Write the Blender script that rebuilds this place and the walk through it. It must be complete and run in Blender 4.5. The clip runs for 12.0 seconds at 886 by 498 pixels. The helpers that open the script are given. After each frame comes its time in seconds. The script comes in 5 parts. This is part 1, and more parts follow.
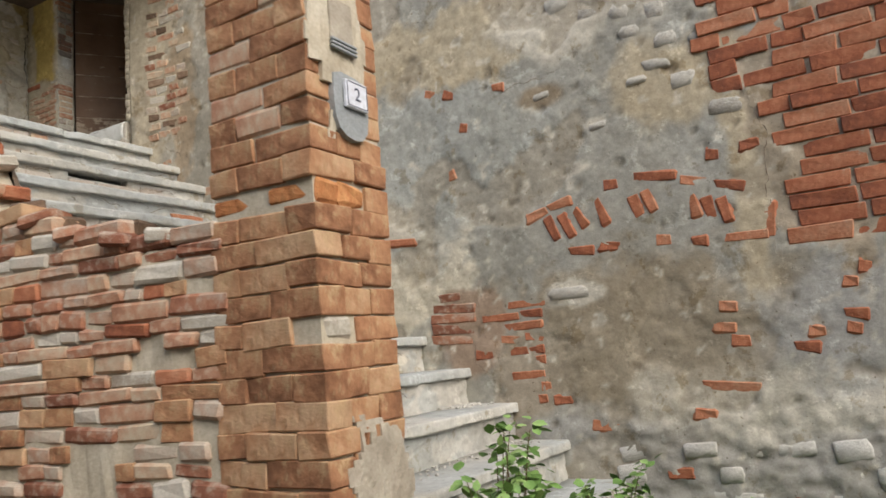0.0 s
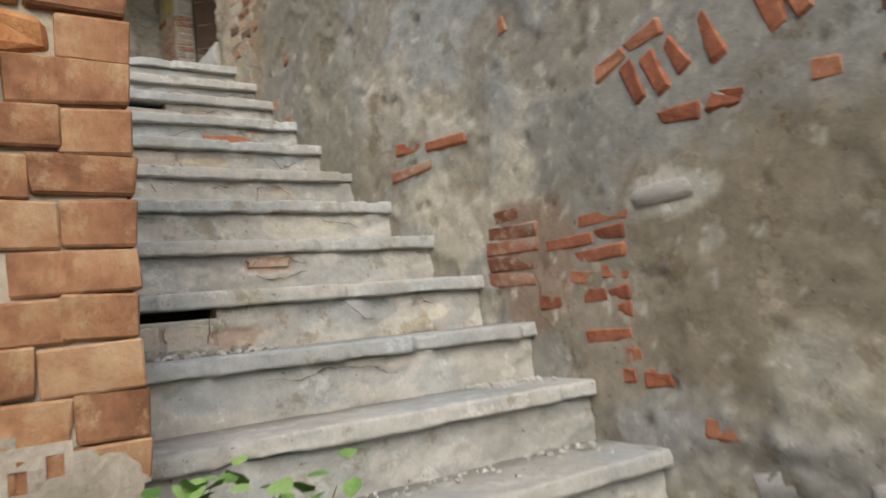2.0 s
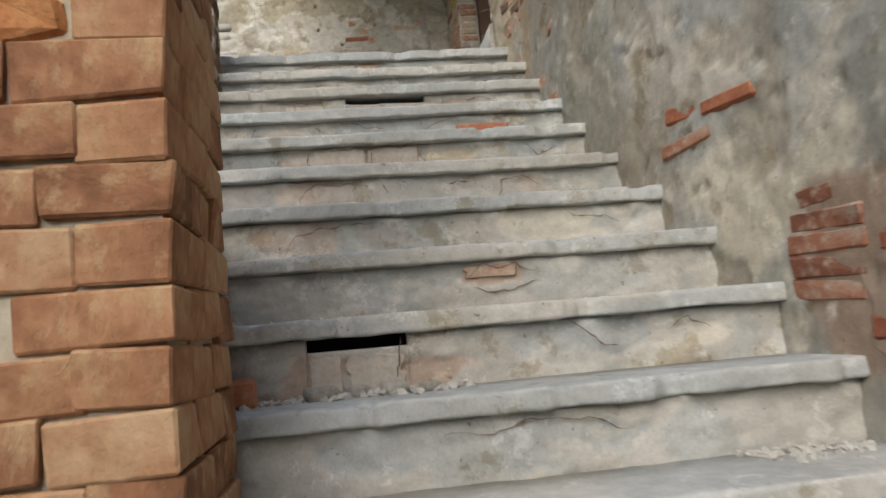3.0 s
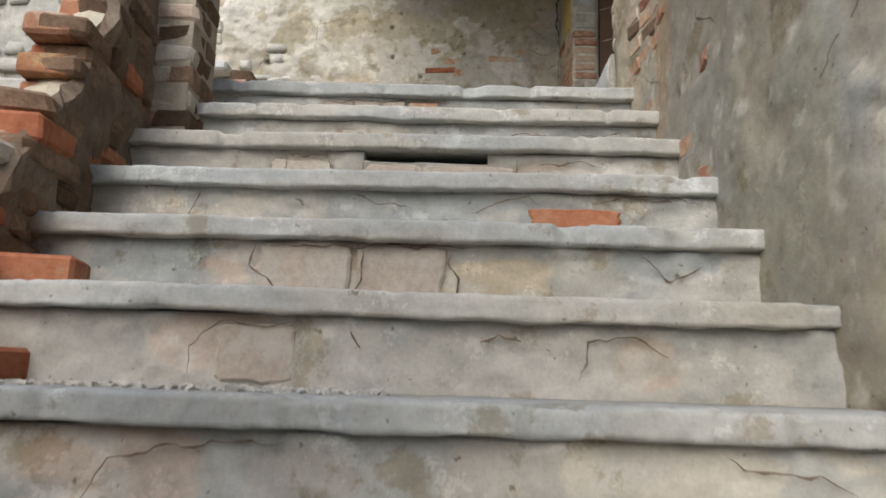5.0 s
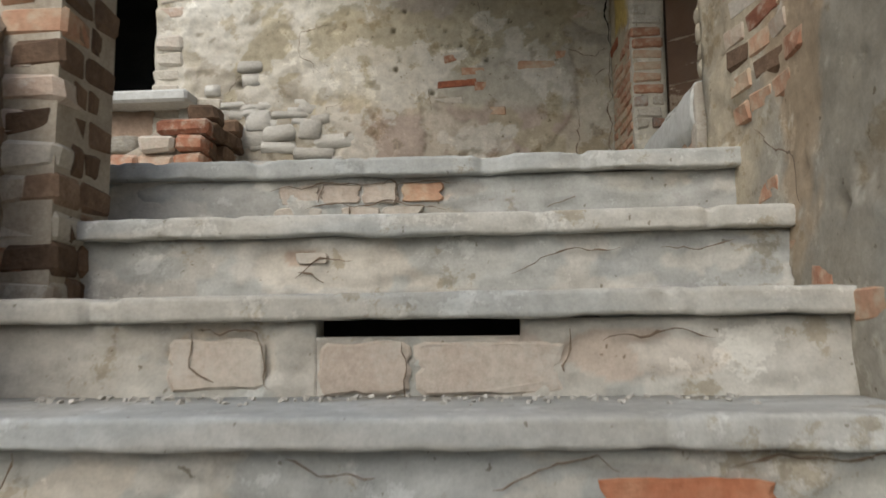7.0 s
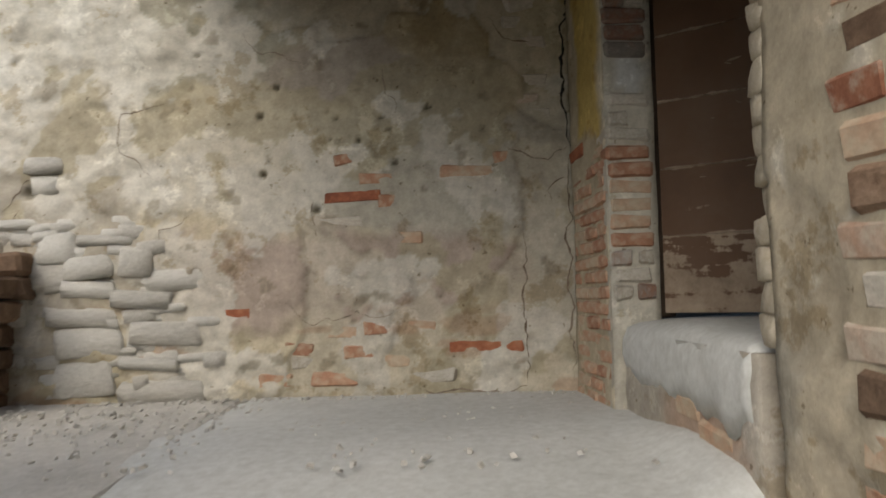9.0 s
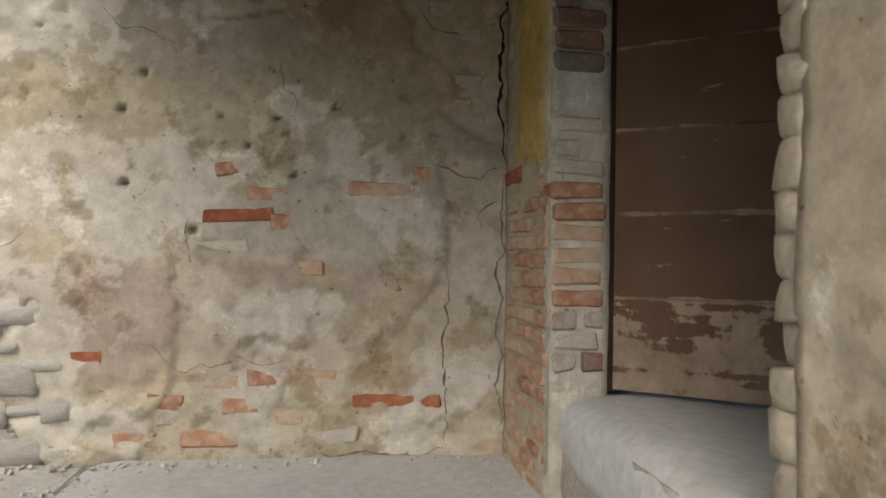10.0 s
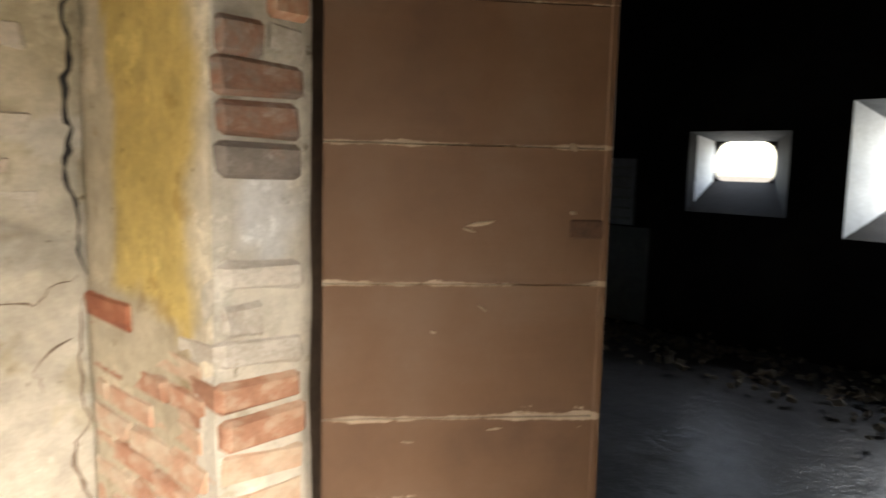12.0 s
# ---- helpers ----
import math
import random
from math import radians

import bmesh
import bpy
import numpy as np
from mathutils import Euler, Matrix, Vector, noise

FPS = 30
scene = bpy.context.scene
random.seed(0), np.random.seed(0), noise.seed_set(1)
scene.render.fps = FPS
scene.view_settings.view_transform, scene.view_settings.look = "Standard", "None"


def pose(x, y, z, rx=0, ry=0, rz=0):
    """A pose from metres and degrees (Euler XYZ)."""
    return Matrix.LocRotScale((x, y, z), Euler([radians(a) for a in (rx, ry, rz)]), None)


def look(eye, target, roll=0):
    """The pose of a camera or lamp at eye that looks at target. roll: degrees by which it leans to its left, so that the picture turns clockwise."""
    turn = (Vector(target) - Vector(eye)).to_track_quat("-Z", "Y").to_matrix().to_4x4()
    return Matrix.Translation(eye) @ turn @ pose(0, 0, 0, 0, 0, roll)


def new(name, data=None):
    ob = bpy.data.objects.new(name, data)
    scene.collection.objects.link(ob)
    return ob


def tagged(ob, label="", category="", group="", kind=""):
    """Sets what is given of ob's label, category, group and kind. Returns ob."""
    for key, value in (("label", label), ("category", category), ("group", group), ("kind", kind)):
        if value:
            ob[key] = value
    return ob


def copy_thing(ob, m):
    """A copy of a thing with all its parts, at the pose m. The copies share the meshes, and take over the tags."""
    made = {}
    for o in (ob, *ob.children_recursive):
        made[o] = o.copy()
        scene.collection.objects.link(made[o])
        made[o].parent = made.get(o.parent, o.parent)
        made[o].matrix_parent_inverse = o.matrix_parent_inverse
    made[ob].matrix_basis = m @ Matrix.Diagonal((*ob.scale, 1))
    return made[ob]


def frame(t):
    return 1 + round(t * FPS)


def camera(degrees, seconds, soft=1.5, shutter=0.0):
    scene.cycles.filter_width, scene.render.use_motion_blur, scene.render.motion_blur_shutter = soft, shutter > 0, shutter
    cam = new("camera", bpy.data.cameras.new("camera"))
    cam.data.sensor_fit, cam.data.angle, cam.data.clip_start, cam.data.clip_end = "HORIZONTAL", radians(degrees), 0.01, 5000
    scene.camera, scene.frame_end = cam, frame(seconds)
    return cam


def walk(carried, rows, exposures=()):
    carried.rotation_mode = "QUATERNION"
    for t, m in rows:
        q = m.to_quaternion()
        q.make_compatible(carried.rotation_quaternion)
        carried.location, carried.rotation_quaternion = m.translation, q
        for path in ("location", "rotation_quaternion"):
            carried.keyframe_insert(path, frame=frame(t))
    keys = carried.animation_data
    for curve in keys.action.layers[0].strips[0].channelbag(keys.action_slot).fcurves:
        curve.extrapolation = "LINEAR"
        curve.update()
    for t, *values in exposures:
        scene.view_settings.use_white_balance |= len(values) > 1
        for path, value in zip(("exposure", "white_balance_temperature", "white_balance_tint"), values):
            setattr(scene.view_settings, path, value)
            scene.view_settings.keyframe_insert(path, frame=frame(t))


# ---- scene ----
cam = camera(62.5, 12.0, 1.6, 0.3)
PATH = [
    (0, (-3.244, 0.915, 0.869), (-1.541, 1.926, 1.151), -4.7),
    (0.5, (-2.864, 0.911, 0.854), (-1.185, 1.961, 1.134), -4.7),
    (1, (-2.446, 0.849, 0.834), (-0.878, 2.047, 1.158), -4.9),
    (1.5, (-2.018, 0.847, 0.825), (-0.638, 2.294, 0.858), -9.3),
    (2, (-1.57, 0.934, 0.835), (-0.44, 2.575, 1.015), -5.5),
    (2.5, (-1.295, 1.111, 0.885), (-0.55, 2.95, 1.138), -1.4),
    (3, (-1.068, 1.305, 0.912), (-0.799, 3.274, 1.136), -4.9),
    (3.2, (-1.023, 1.444, 0.964), (-0.81, 3.421, 1.18), -5.1),
    (4.8, (-0.758, 2.392, 1.311), (-0.759, 4.364, 1.643), 1.6),
    (5, (-0.735, 2.48, 1.356), (-0.78, 4.45, 1.695), 1.7),
    (5.5, (-0.679, 2.619, 1.507), (-0.824, 4.594, 1.792), 0.9),
    (6, (-0.695, 2.818, 1.65), (-0.857, 4.788, 1.955), 1.1),
    (6.5, (-0.692, 3.036, 1.79), (-0.872, 5.002, 2.11), 0.4),
    (6.7, (-0.692, 3.122, 1.854), (-0.871, 5.092, 2.15), -0.1),
    (8.3, (-0.694, 3.794, 2.523), (-0.741, 5.788, 2.374), -0.8),
    (8.5, (-0.648, 3.915, 2.577), (-0.699, 5.915, 2.567), -0.6),
    (9, (-0.645, 4.123, 2.723), (-0.602, 6.118, 2.85), -1.3),
    (9.5, (-0.665, 4.303, 2.846), (-0.477, 6.294, 2.882), -1.7),
    (10, (-0.59, 4.489, 2.943), (-0.343, 6.473, 2.953), 0.8),
    (10.5, (-0.617, 4.664, 3.051), (-0.276, 6.633, 2.994), 0.8),
    (11, (-0.665, 4.831, 3.168), (0.098, 6.676, 3.041), 0.8),
    (11.5, (-0.617, 5.029, 3.265), (0.363, 6.764, 3.091), 0.7),
    (12, (-0.546, 5.206, 3.344), (0.819, 6.649, 3.111), 1.4),
]
EXPOSURE = [(0, 1.3, 6700, 8), (1.5, 1.1, 6600, 8), (3, 0.95, 6500, 8), (5, 1.08, 6400, 8), (6.5, 0.92, 6500, 7), (8.5, 0.45, 6700, 7), (9, 0.78, 6700, 8), (9.5, 0.9, 6700, 9), (10, 1.1, 6800, 10), (10.5, 1.4, 6900, 10), (11, 2.1, 7100, 11), (11.5, 2.6, 7300, 11), (12, 3.4, 7500, 12)]
SIZE = 1.06  # the plan is drawn for steps of 0.178 m; the true ones are 0.189 m
walk(cam, [(t, look(Vector(eye) * SIZE, Vector(target) * SIZE, roll)) for t, eye, target, roll in PATH], EXPOSURE)

# ---- light ----
world = bpy.data.worlds.new("world")
scene.world = world
world.use_nodes = True
wn = world.node_tree
sky = wn.nodes.new("ShaderNodeTexSky")
sky.sky_type = "NISHITA"
sky.sun_disc = False
sky.sun_elevation, sky.sun_rotation = radians(40), radians(206)
sky.air_density, sky.dust_density = 1.0, 2.0
bgn = wn.nodes["Background"]
bgn.inputs["Strength"].default_value = 0.13
wn.links.new(sky.outputs[0], bgn.inputs["Color"])
sun_data = bpy.data.lights.new("sun", "SUN")
sun_data.energy, sun_data.angle, sun_data.color = 1.1, radians(50), (1.0, 0.97, 0.92)
sun = new("sun", sun_data)
sun.matrix_basis = look((-5.8, -7.6, 10), (-0.5, 3.5, 1.5))

# ---- materials ----


def nodes_of(name, rough=0.9):
    m = bpy.data.materials.new(name)
    m.use_nodes = True
    nt = m.node_tree
    b = nt.nodes["Principled BSDF"]
    b.inputs["Roughness"].default_value = rough
    b.inputs["Specular IOR Level"].default_value = 0.25
    return m, nt, b


def noise_node(nt, scale, detail=6, rough=0.6, coord="Object"):
    tc = nt.nodes.new("ShaderNodeTexCoord")
    n = nt.nodes.new("ShaderNodeTexNoise")
    n.inputs["Scale"].default_value, n.inputs["Detail"].default_value, n.inputs["Roughness"].default_value = scale, detail, rough
    nt.links.new(tc.outputs[coord], n.inputs["Vector"])
    return n.outputs["Fac"]


def ramp(nt, fac, stops):
    r = nt.nodes.new("ShaderNodeValToRGB")
    el = r.color_ramp.elements
    while len(el) < len(stops):
        el.new(0.5)
    for e, (p, c) in zip(el, stops):
        e.position, e.color = p, (*c, 1)
    nt.links.new(fac, r.inputs[0])
    return r.outputs[0]


def mix(nt, kind, fac, a, b):
    x = nt.nodes.new("ShaderNodeMix")
    x.data_type, x.blend_type = "RGBA", kind
    for sock, v in ((x.inputs[0], fac), (x.inputs[6], a), (x.inputs[7], b)):
        if isinstance(v, (float, int)):
            sock.default_value = v
        elif isinstance(v, tuple):
            sock.default_value = (*v, 1)
        else:
            nt.links.new(v, sock)
    return x.outputs[2]


def bump(nt, b, heights, strength=0.5, dist=0.01):
    prev = None
    for h, s, d in heights:
        n = nt.nodes.new("ShaderNodeBump")
        n.inputs["Strength"].default_value, n.inputs["Distance"].default_value = s, d
        nt.links.new(h, n.inputs["Height"])
        if prev:
            nt.links.new(prev, n.inputs["Normal"])
        prev = n.outputs[0]
    nt.links.new(prev, b.inputs["Normal"])


def tone_material(name, rough=0.92, contrast=0.35, deep=0.008):
    """A surface whose paint comes from the mesh's own colour layer, with grain and stains."""
    m, nt, b = nodes_of(name, rough)
    at = nt.nodes.new("ShaderNodeAttribute")
    at.attribute_name = "tone"
    big, mid, fine = noise_node(nt, 3.0, 8, 0.65), noise_node(nt, 22, 8, 0.7), noise_node(nt, 140, 4, 0.7)
    chalk, stain, pit = noise_node(nt, 7.5, 12, 0.74), noise_node(nt, 5.2, 12, 0.72), noise_node(nt, 48, 3, 0.5)
    c = mix(nt, "MULTIPLY", 1.0, at.outputs["Color"], ramp(nt, mid, [(0.25, (1 - contrast,) * 3), (0.7, (1.1,) * 3)]))
    c = mix(nt, "MULTIPLY", 1.0, c, ramp(nt, big, [(0.3, (0.84, 0.82, 0.78)), (0.65, (1.06, 1.06, 1.06))]))
    light = ramp(nt, chalk, [(0.575, (0, 0, 0)), (0.6, (0.75, 0.75, 0.75))])
    c = mix(nt, "MIX", light, c, mix(nt, "MULTIPLY", 1.0, c, (1.34, 1.36, 1.38)))
    dark = ramp(nt, stain, [(0.39, (0.85, 0.85, 0.85)), (0.425, (0, 0, 0))])
    c = mix(nt, "MIX", dark, c, mix(nt, "MULTIPLY", 1.0, c, (0.74, 0.68, 0.58)))
    hole = ramp(nt, pit, [(0.27, (0.9, 0.9, 0.9)), (0.3, (0, 0, 0))])
    c = mix(nt, "MIX", hole, c, mix(nt, "MULTIPLY", 1.0, c, (0.5, 0.46, 0.4)))
    c = mix(nt, "MULTIPLY", 1.0, c, ramp(nt, fine, [(0.3, (0.9, 0.9, 0.9)), (0.6, (1.03, 1.03, 1.03))]))
    nt.links.new(c, b.inputs["Base Color"])
    bump(nt, b, [(mid, 0.45, deep), (fine, 0.25, deep * 0.25), (light, 0.4, 0.002), (pit, 0.25, 0.004)])
    return m


def grain_material(name, stops, scale=6, rough=0.9, fine=90, deep=0.004, per_object=0.0, stain=None):
    m, nt, b = nodes_of(name, rough)
    big, small = noise_node(nt, scale, 8, 0.65), noise_node(nt, fine, 5, 0.7)
    fac = big
    if per_object:
        oi = nt.nodes.new("ShaderNodeObjectInfo")
        ma = nt.nodes.new("ShaderNodeMath")
        ma.operation = "MULTIPLY_ADD"
        ma.inputs[1].default_value, ma.inputs[2].default_value = per_object, -per_object / 2
        nt.links.new(oi.outputs["Random"], ma.inputs[0])
        ad = nt.nodes.new("ShaderNodeMath")
        nt.links.new(ma.outputs[0], ad.inputs[0])
        nt.links.new(big, ad.inputs[1])
        fac = ad.outputs[0]
    c = ramp(nt, fac, stops)
    c = mix(nt, "MULTIPLY", 1.0, c, ramp(nt, small, [(0.3, (0.8, 0.79, 0.77)), (0.65, (1.05, 1.05, 1.05))]))
    if stain:
        colour, low, high = stain
        c = mix(nt, "MIX", ramp(nt, noise_node(nt, 14, 8, 0.7, "Object"), [(low, (0, 0, 0)), (high, (1, 1, 1))]), c, colour)
    nt.links.new(c, b.inputs["Base Color"])
    bump(nt, b, [(big, 0.5, deep * 2), (small, 0.5, deep)])
    return m


PLASTER = tone_material("old_plaster")
STEP_FACE = tone_material("step_plaster", 0.85, 0.22, 0.005)
STEP_STONE = tone_material("step_stone", 0.8, 0.25, 0.004)
BRICK = grain_material("red_brick", [(0.2, (0.18, 0.065, 0.04)), (0.42, (0.33, 0.115, 0.06)), (0.62, (0.43, 0.175, 0.095)), (0.85, (0.48, 0.26, 0.16))], 12, 0.9, 60, 0.007, 0.4, ((0.38, 0.3, 0.22), 0.62, 0.72))
BRICK_PILLAR = grain_material("ochre_brick", [(0.2, (0.19, 0.09, 0.047)), (0.4, (0.33, 0.16, 0.085)), (0.58, (0.42, 0.225, 0.12)), (0.8, (0.5, 0.33, 0.2))], 11, 0.92, 40, 0.01, 0.45, ((0.47, 0.32, 0.18), 0.52, 0.66))
BRICK_PALE = grain_material("dusty_brick", [(0.2, (0.22, 0.09, 0.055)), (0.42, (0.36, 0.16, 0.095)), (0.6, (0.42, 0.26, 0.18)), (0.85, (0.48, 0.4, 0.32))], 9, 0.92, 110, 0.004, 0.7, ((0.46, 0.41, 0.33), 0.5, 0.72))
BRICK_LIME = grain_material("limewashed_brick", [(0.2, (0.36, 0.3, 0.24)), (0.42, (0.46, 0.42, 0.35)), (0.62, (0.52, 0.48, 0.41)), (0.85, (0.5, 0.38, 0.3))], 7, 0.92, 110, 0.004, 0.55, ((0.56, 0.53, 0.46), 0.5, 0.7))
BRICK_JAMB = grain_material("jamb_brick", [(0.2, (0.27, 0.13, 0.08)), (0.42, (0.42, 0.22, 0.14)), (0.62, (0.48, 0.3, 0.2)), (0.85, (0.5, 0.4, 0.29))], 7, 0.92, 70, 0.003, 0.5, ((0.5, 0.42, 0.31), 0.48, 0.72))
BRICK_GREY = grain_material("sooty_brick", [(0.2, (0.15, 0.13, 0.115)), (0.45, (0.25, 0.215, 0.185)), (0.62, (0.28, 0.15, 0.1)), (0.85, (0.42, 0.38, 0.33))], 11, 0.92, 110, 0.004, 0.6, ((0.46, 0.44, 0.4), 0.56, 0.75))
STONE = grain_material("river_stone", [(0.2, (0.31, 0.29, 0.25)), (0.5, (0.46, 0.435, 0.385)), (0.75, (0.55, 0.53, 0.47))], 8, 0.9, 50, 0.008, 0.4, ((0.5, 0.45, 0.36), 0.5, 0.75))
MORTAR = grain_material("mortar", [(0.25, (0.26, 0.22, 0.17)), (0.5, (0.4, 0.35, 0.28)), (0.75, (0.52, 0.47, 0.39))], 8, 0.95, 90, 0.006)
CREAM_LIME = grain_material("cream_lime", [(0.25, (0.4, 0.34, 0.25)), (0.5, (0.5, 0.44, 0.34)), (0.75, (0.58, 0.53, 0.43))], 6, 0.92, 70, 0.004)
# Brown brick, darkened for faces in shade; also mixed in beside the jamb.
BRICK_DIRT_SHADE = grain_material("dirt_and_shade_brick", [(0.2, (0.09, 0.06, 0.04)), (0.45, (0.16, 0.105, 0.07)), (0.65, (0.23, 0.15, 0.1)), (0.85, (0.34, 0.24, 0.17))], 10, 0.95, 80, 0.006, 0.5)
# Dark brown for crack ribbons and for the parapet side in shade.
MORTAR_DARK = grain_material("dark_mortar", [(0.25, (0.12, 0.085, 0.06)), (0.5, (0.2, 0.15, 0.11)), (0.75, (0.32, 0.26, 0.2))], 8, 0.95, 90, 0.006)
EARTH = grain_material("earth", [(0.25, (0.06, 0.05, 0.035)), (0.5, (0.12, 0.1, 0.07)), (0.75, (0.2, 0.17, 0.13))], 5, 0.95, 60, 0.01)
CEMENT = grain_material("cement_skim", [(0.25, (0.47, 0.475, 0.45)), (0.5, (0.55, 0.555, 0.53)), (0.75, (0.6, 0.6, 0.575))], 2.2, 0.7, 45, 0.0004)
# Near-black grain; also stands in for shade in gaps and cracks.
NEAR_BLACK = grain_material("near_black_plaster", [(0.25, (0.018, 0.017, 0.016)), (0.5, (0.03, 0.028, 0.026)), (0.8, (0.06, 0.056, 0.05))], 2, 0.9, 60, 0.004)
WET = grain_material("damp_floor", [(0.25, (0.12, 0.125, 0.135)), (0.5, (0.18, 0.185, 0.2)), (0.8, (0.28, 0.285, 0.3))], 1.5, 0.3, 12, 0.012)
DIM_WASH = grain_material("dimmed_whitewash", [(0.3, (0.06, 0.065, 0.07)), (0.7, (0.14, 0.15, 0.155))], 5, 0.9, 60, 0.002)
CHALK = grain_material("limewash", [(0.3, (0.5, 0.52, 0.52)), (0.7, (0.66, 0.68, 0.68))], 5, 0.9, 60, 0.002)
WOOD_DARK = grain_material("dark_beam", [(0.3, (0.05, 0.035, 0.025)), (0.7, (0.12, 0.085, 0.06))], 6, 0.85, 80, 0.003)
IRON = grain_material("rusty_iron", [(0.3, (0.05, 0.03, 0.02)), (0.7, (0.12, 0.06, 0.035))], 30, 0.8, 200, 0.001)
LEAF = grain_material("leaf", [(0.25, (0.09, 0.17, 0.04)), (0.5, (0.17, 0.3, 0.08)), (0.75, (0.28, 0.42, 0.14))], 4, 0.55, 120, 0.0006, 0.7)
STEM = grain_material("stem", [(0.3, (0.1, 0.1, 0.05)), (0.7, (0.2, 0.14, 0.08))], 20, 0.8)
PAPER = grain_material("white_card", [(0.3, (0.62, 0.64, 0.7)), (0.7, (0.72, 0.74, 0.8))], 10, 0.5, 60, 0.0003)
INK = grain_material("ink", [(0.3, (0.03, 0.035, 0.06)), (0.7, (0.05, 0.055, 0.09))], 10, 0.7)
SLATE = grain_material("grey_mortar_plate", [(0.3, (0.24, 0.26, 0.265)), (0.7, (0.36, 0.375, 0.38))], 14, 0.85, 120, 0.002)
YELLOW = grain_material("ochre_wash", [(0.25, (0.4, 0.27, 0.07)), (0.5, (0.5, 0.36, 0.12)), (0.75, (0.52, 0.44, 0.26))], 9, 0.9, 80, 0.003)


def door_material():
    m, nt, b = nodes_of("peeling_brown_paint", 0.55)
    tc = nt.nodes.new("ShaderNodeTexCoord")
    mp = nt.nodes.new("ShaderNodeMapping")
    mp.inputs["Scale"].default_value = (5, 5, 34)
    nt.links.new(tc.outputs["Object"], mp.inputs["Vector"])
    streak = nt.nodes.new("ShaderNodeTexNoise")
    streak.inputs["Scale"].default_value, streak.inputs["Detail"].default_value = 1.0, 8
    nt.links.new(mp.outputs[0], streak.inputs["Vector"])
    flake = noise_node(nt, 16, 10, 0.72)
    sep = nt.nodes.new("ShaderNodeSeparateXYZ")
    nt.links.new(tc.outputs["Object"], sep.inputs[0])
    wear = nt.nodes.new("ShaderNodeMapRange")
    wear.inputs["From Min"].default_value, wear.inputs["From Max"].default_value = 0.3, 0.08
    wear.inputs["To Min"].default_value, wear.inputs["To Max"].default_value = -0.13, 0.07
    nt.links.new(sep.outputs[2], wear.inputs["Value"])
    s1 = nt.nodes.new("ShaderNodeMath")
    s1.operation = "MULTIPLY_ADD"
    s1.inputs[1].default_value = 0.5
    nt.links.new(streak.outputs["Fac"], s1.inputs[0])
    half = nt.nodes.new("ShaderNodeMath")
    half.operation = "MULTIPLY"
    half.inputs[1].default_value = 0.5
    nt.links.new(flake, half.inputs[0])
    nt.links.new(half.outputs[0], s1.inputs[2])
    joint = nt.nodes.new("ShaderNodeMath")
    joint.operation = "PINGPONG"
    joint.inputs[1].default_value = 0.085
    shift = nt.nodes.new("ShaderNodeMath")
    shift.operation = "SUBTRACT"
    shift.inputs[1].default_value = 0.19
    nt.links.new(sep.outputs[2], shift.inputs[0])
    nt.links.new(shift.outputs[0], joint.inputs[0])
    scuff = nt.nodes.new("ShaderNodeMapRange")
    scuff.inputs["From Min"].default_value, scuff.inputs["From Max"].default_value = 0.0, 0.008
    scuff.inputs["To Min"].default_value, scuff.inputs["To Max"].default_value = 0.19, 0.0
    nt.links.new(joint.outputs[0], scuff.inputs["Value"])
    s3 = nt.nodes.new("ShaderNodeMath")
    nt.links.new(wear.outputs[0], s3.inputs[0])
    nt.links.new(scuff.outputs[0], s3.inputs[1])
    s2 = nt.nodes.new("ShaderNodeMath")
    nt.links.new(s1.outputs[0], s2.inputs[0])
    nt.links.new(s3.outputs[0], s2.inputs[1])
    bare = ramp(nt, s2.outputs[0], [(0.52, (0, 0, 0)), (0.545, (1, 1, 1))])
    paint = ramp(nt, noise_node(nt, 5, 8, 0.6), [(0.3, (0.085, 0.046, 0.026)), (0.5, (0.12, 0.066, 0.036)), (0.7, (0.14, 0.088, 0.056))])
    c = mix(nt, "MIX", bare, paint, ramp(nt, flake, [(0.3, (0.17, 0.12, 0.08)), (0.7, (0.36, 0.28, 0.2))]))
    nt.links.new(c, b.inputs["Base Color"])
    bump(nt, b, [(s2.outputs[0], 0.5, 0.004), (streak.outputs["Fac"], 0.08, 0.002)])
    return m


DOOR_PAINT = door_material()
BARE_WOOD = grain_material("bare_wood", [(0.3, (0.17, 0.12, 0.08)), (0.7, (0.34, 0.26, 0.18))], 30, 0.8, 120, 0.001)

# ---- builders ----
V3 = Vector


def link_mesh(name, bm, material, smooth=False):
    me = bpy.data.meshes.new(name)
    bm.normal_update()
    bm.to_mesh(me)
    bm.free()
    me.materials.append(material)
    if smooth:
        for p in me.polygons:
            p.use_smooth = True
    return new(name, me)


def under(ob, parent):
    ob.parent = parent
    ob.matrix_parent_inverse = parent.matrix_basis.inverted()
    return ob


def part(name, bm, material, parent, label="", smooth=False):
    ob = under(link_mesh(name, bm, material, smooth), parent)
    return tagged(ob, label) if label else ob


def box_bm(size, at=(0, 0, 0), bevel=0.0, turn=None, bm=None):
    bm = bm or bmesh.new()
    m = Matrix.Translation(at) @ (turn or Matrix()) @ Matrix.Diagonal((*size, 1))
    made = bmesh.ops.create_cube(bm, size=1.0, matrix=m)
    if bevel:
        edges = list({e for v in made["verts"] for e in v.link_edges})
        bmesh.ops.bevel(bm, geom=edges, offset=bevel, segments=1, affect="EDGES")
    return bm


def fbm(x, y, z=0.0, octaves=4):
    return noise.fractal(V3((x, y, z)), 1.0, 2.0, octaves)


def smooth01(x):
    x = min(1.0, max(0.0, x))
    return x * x * (3 - 2 * x)


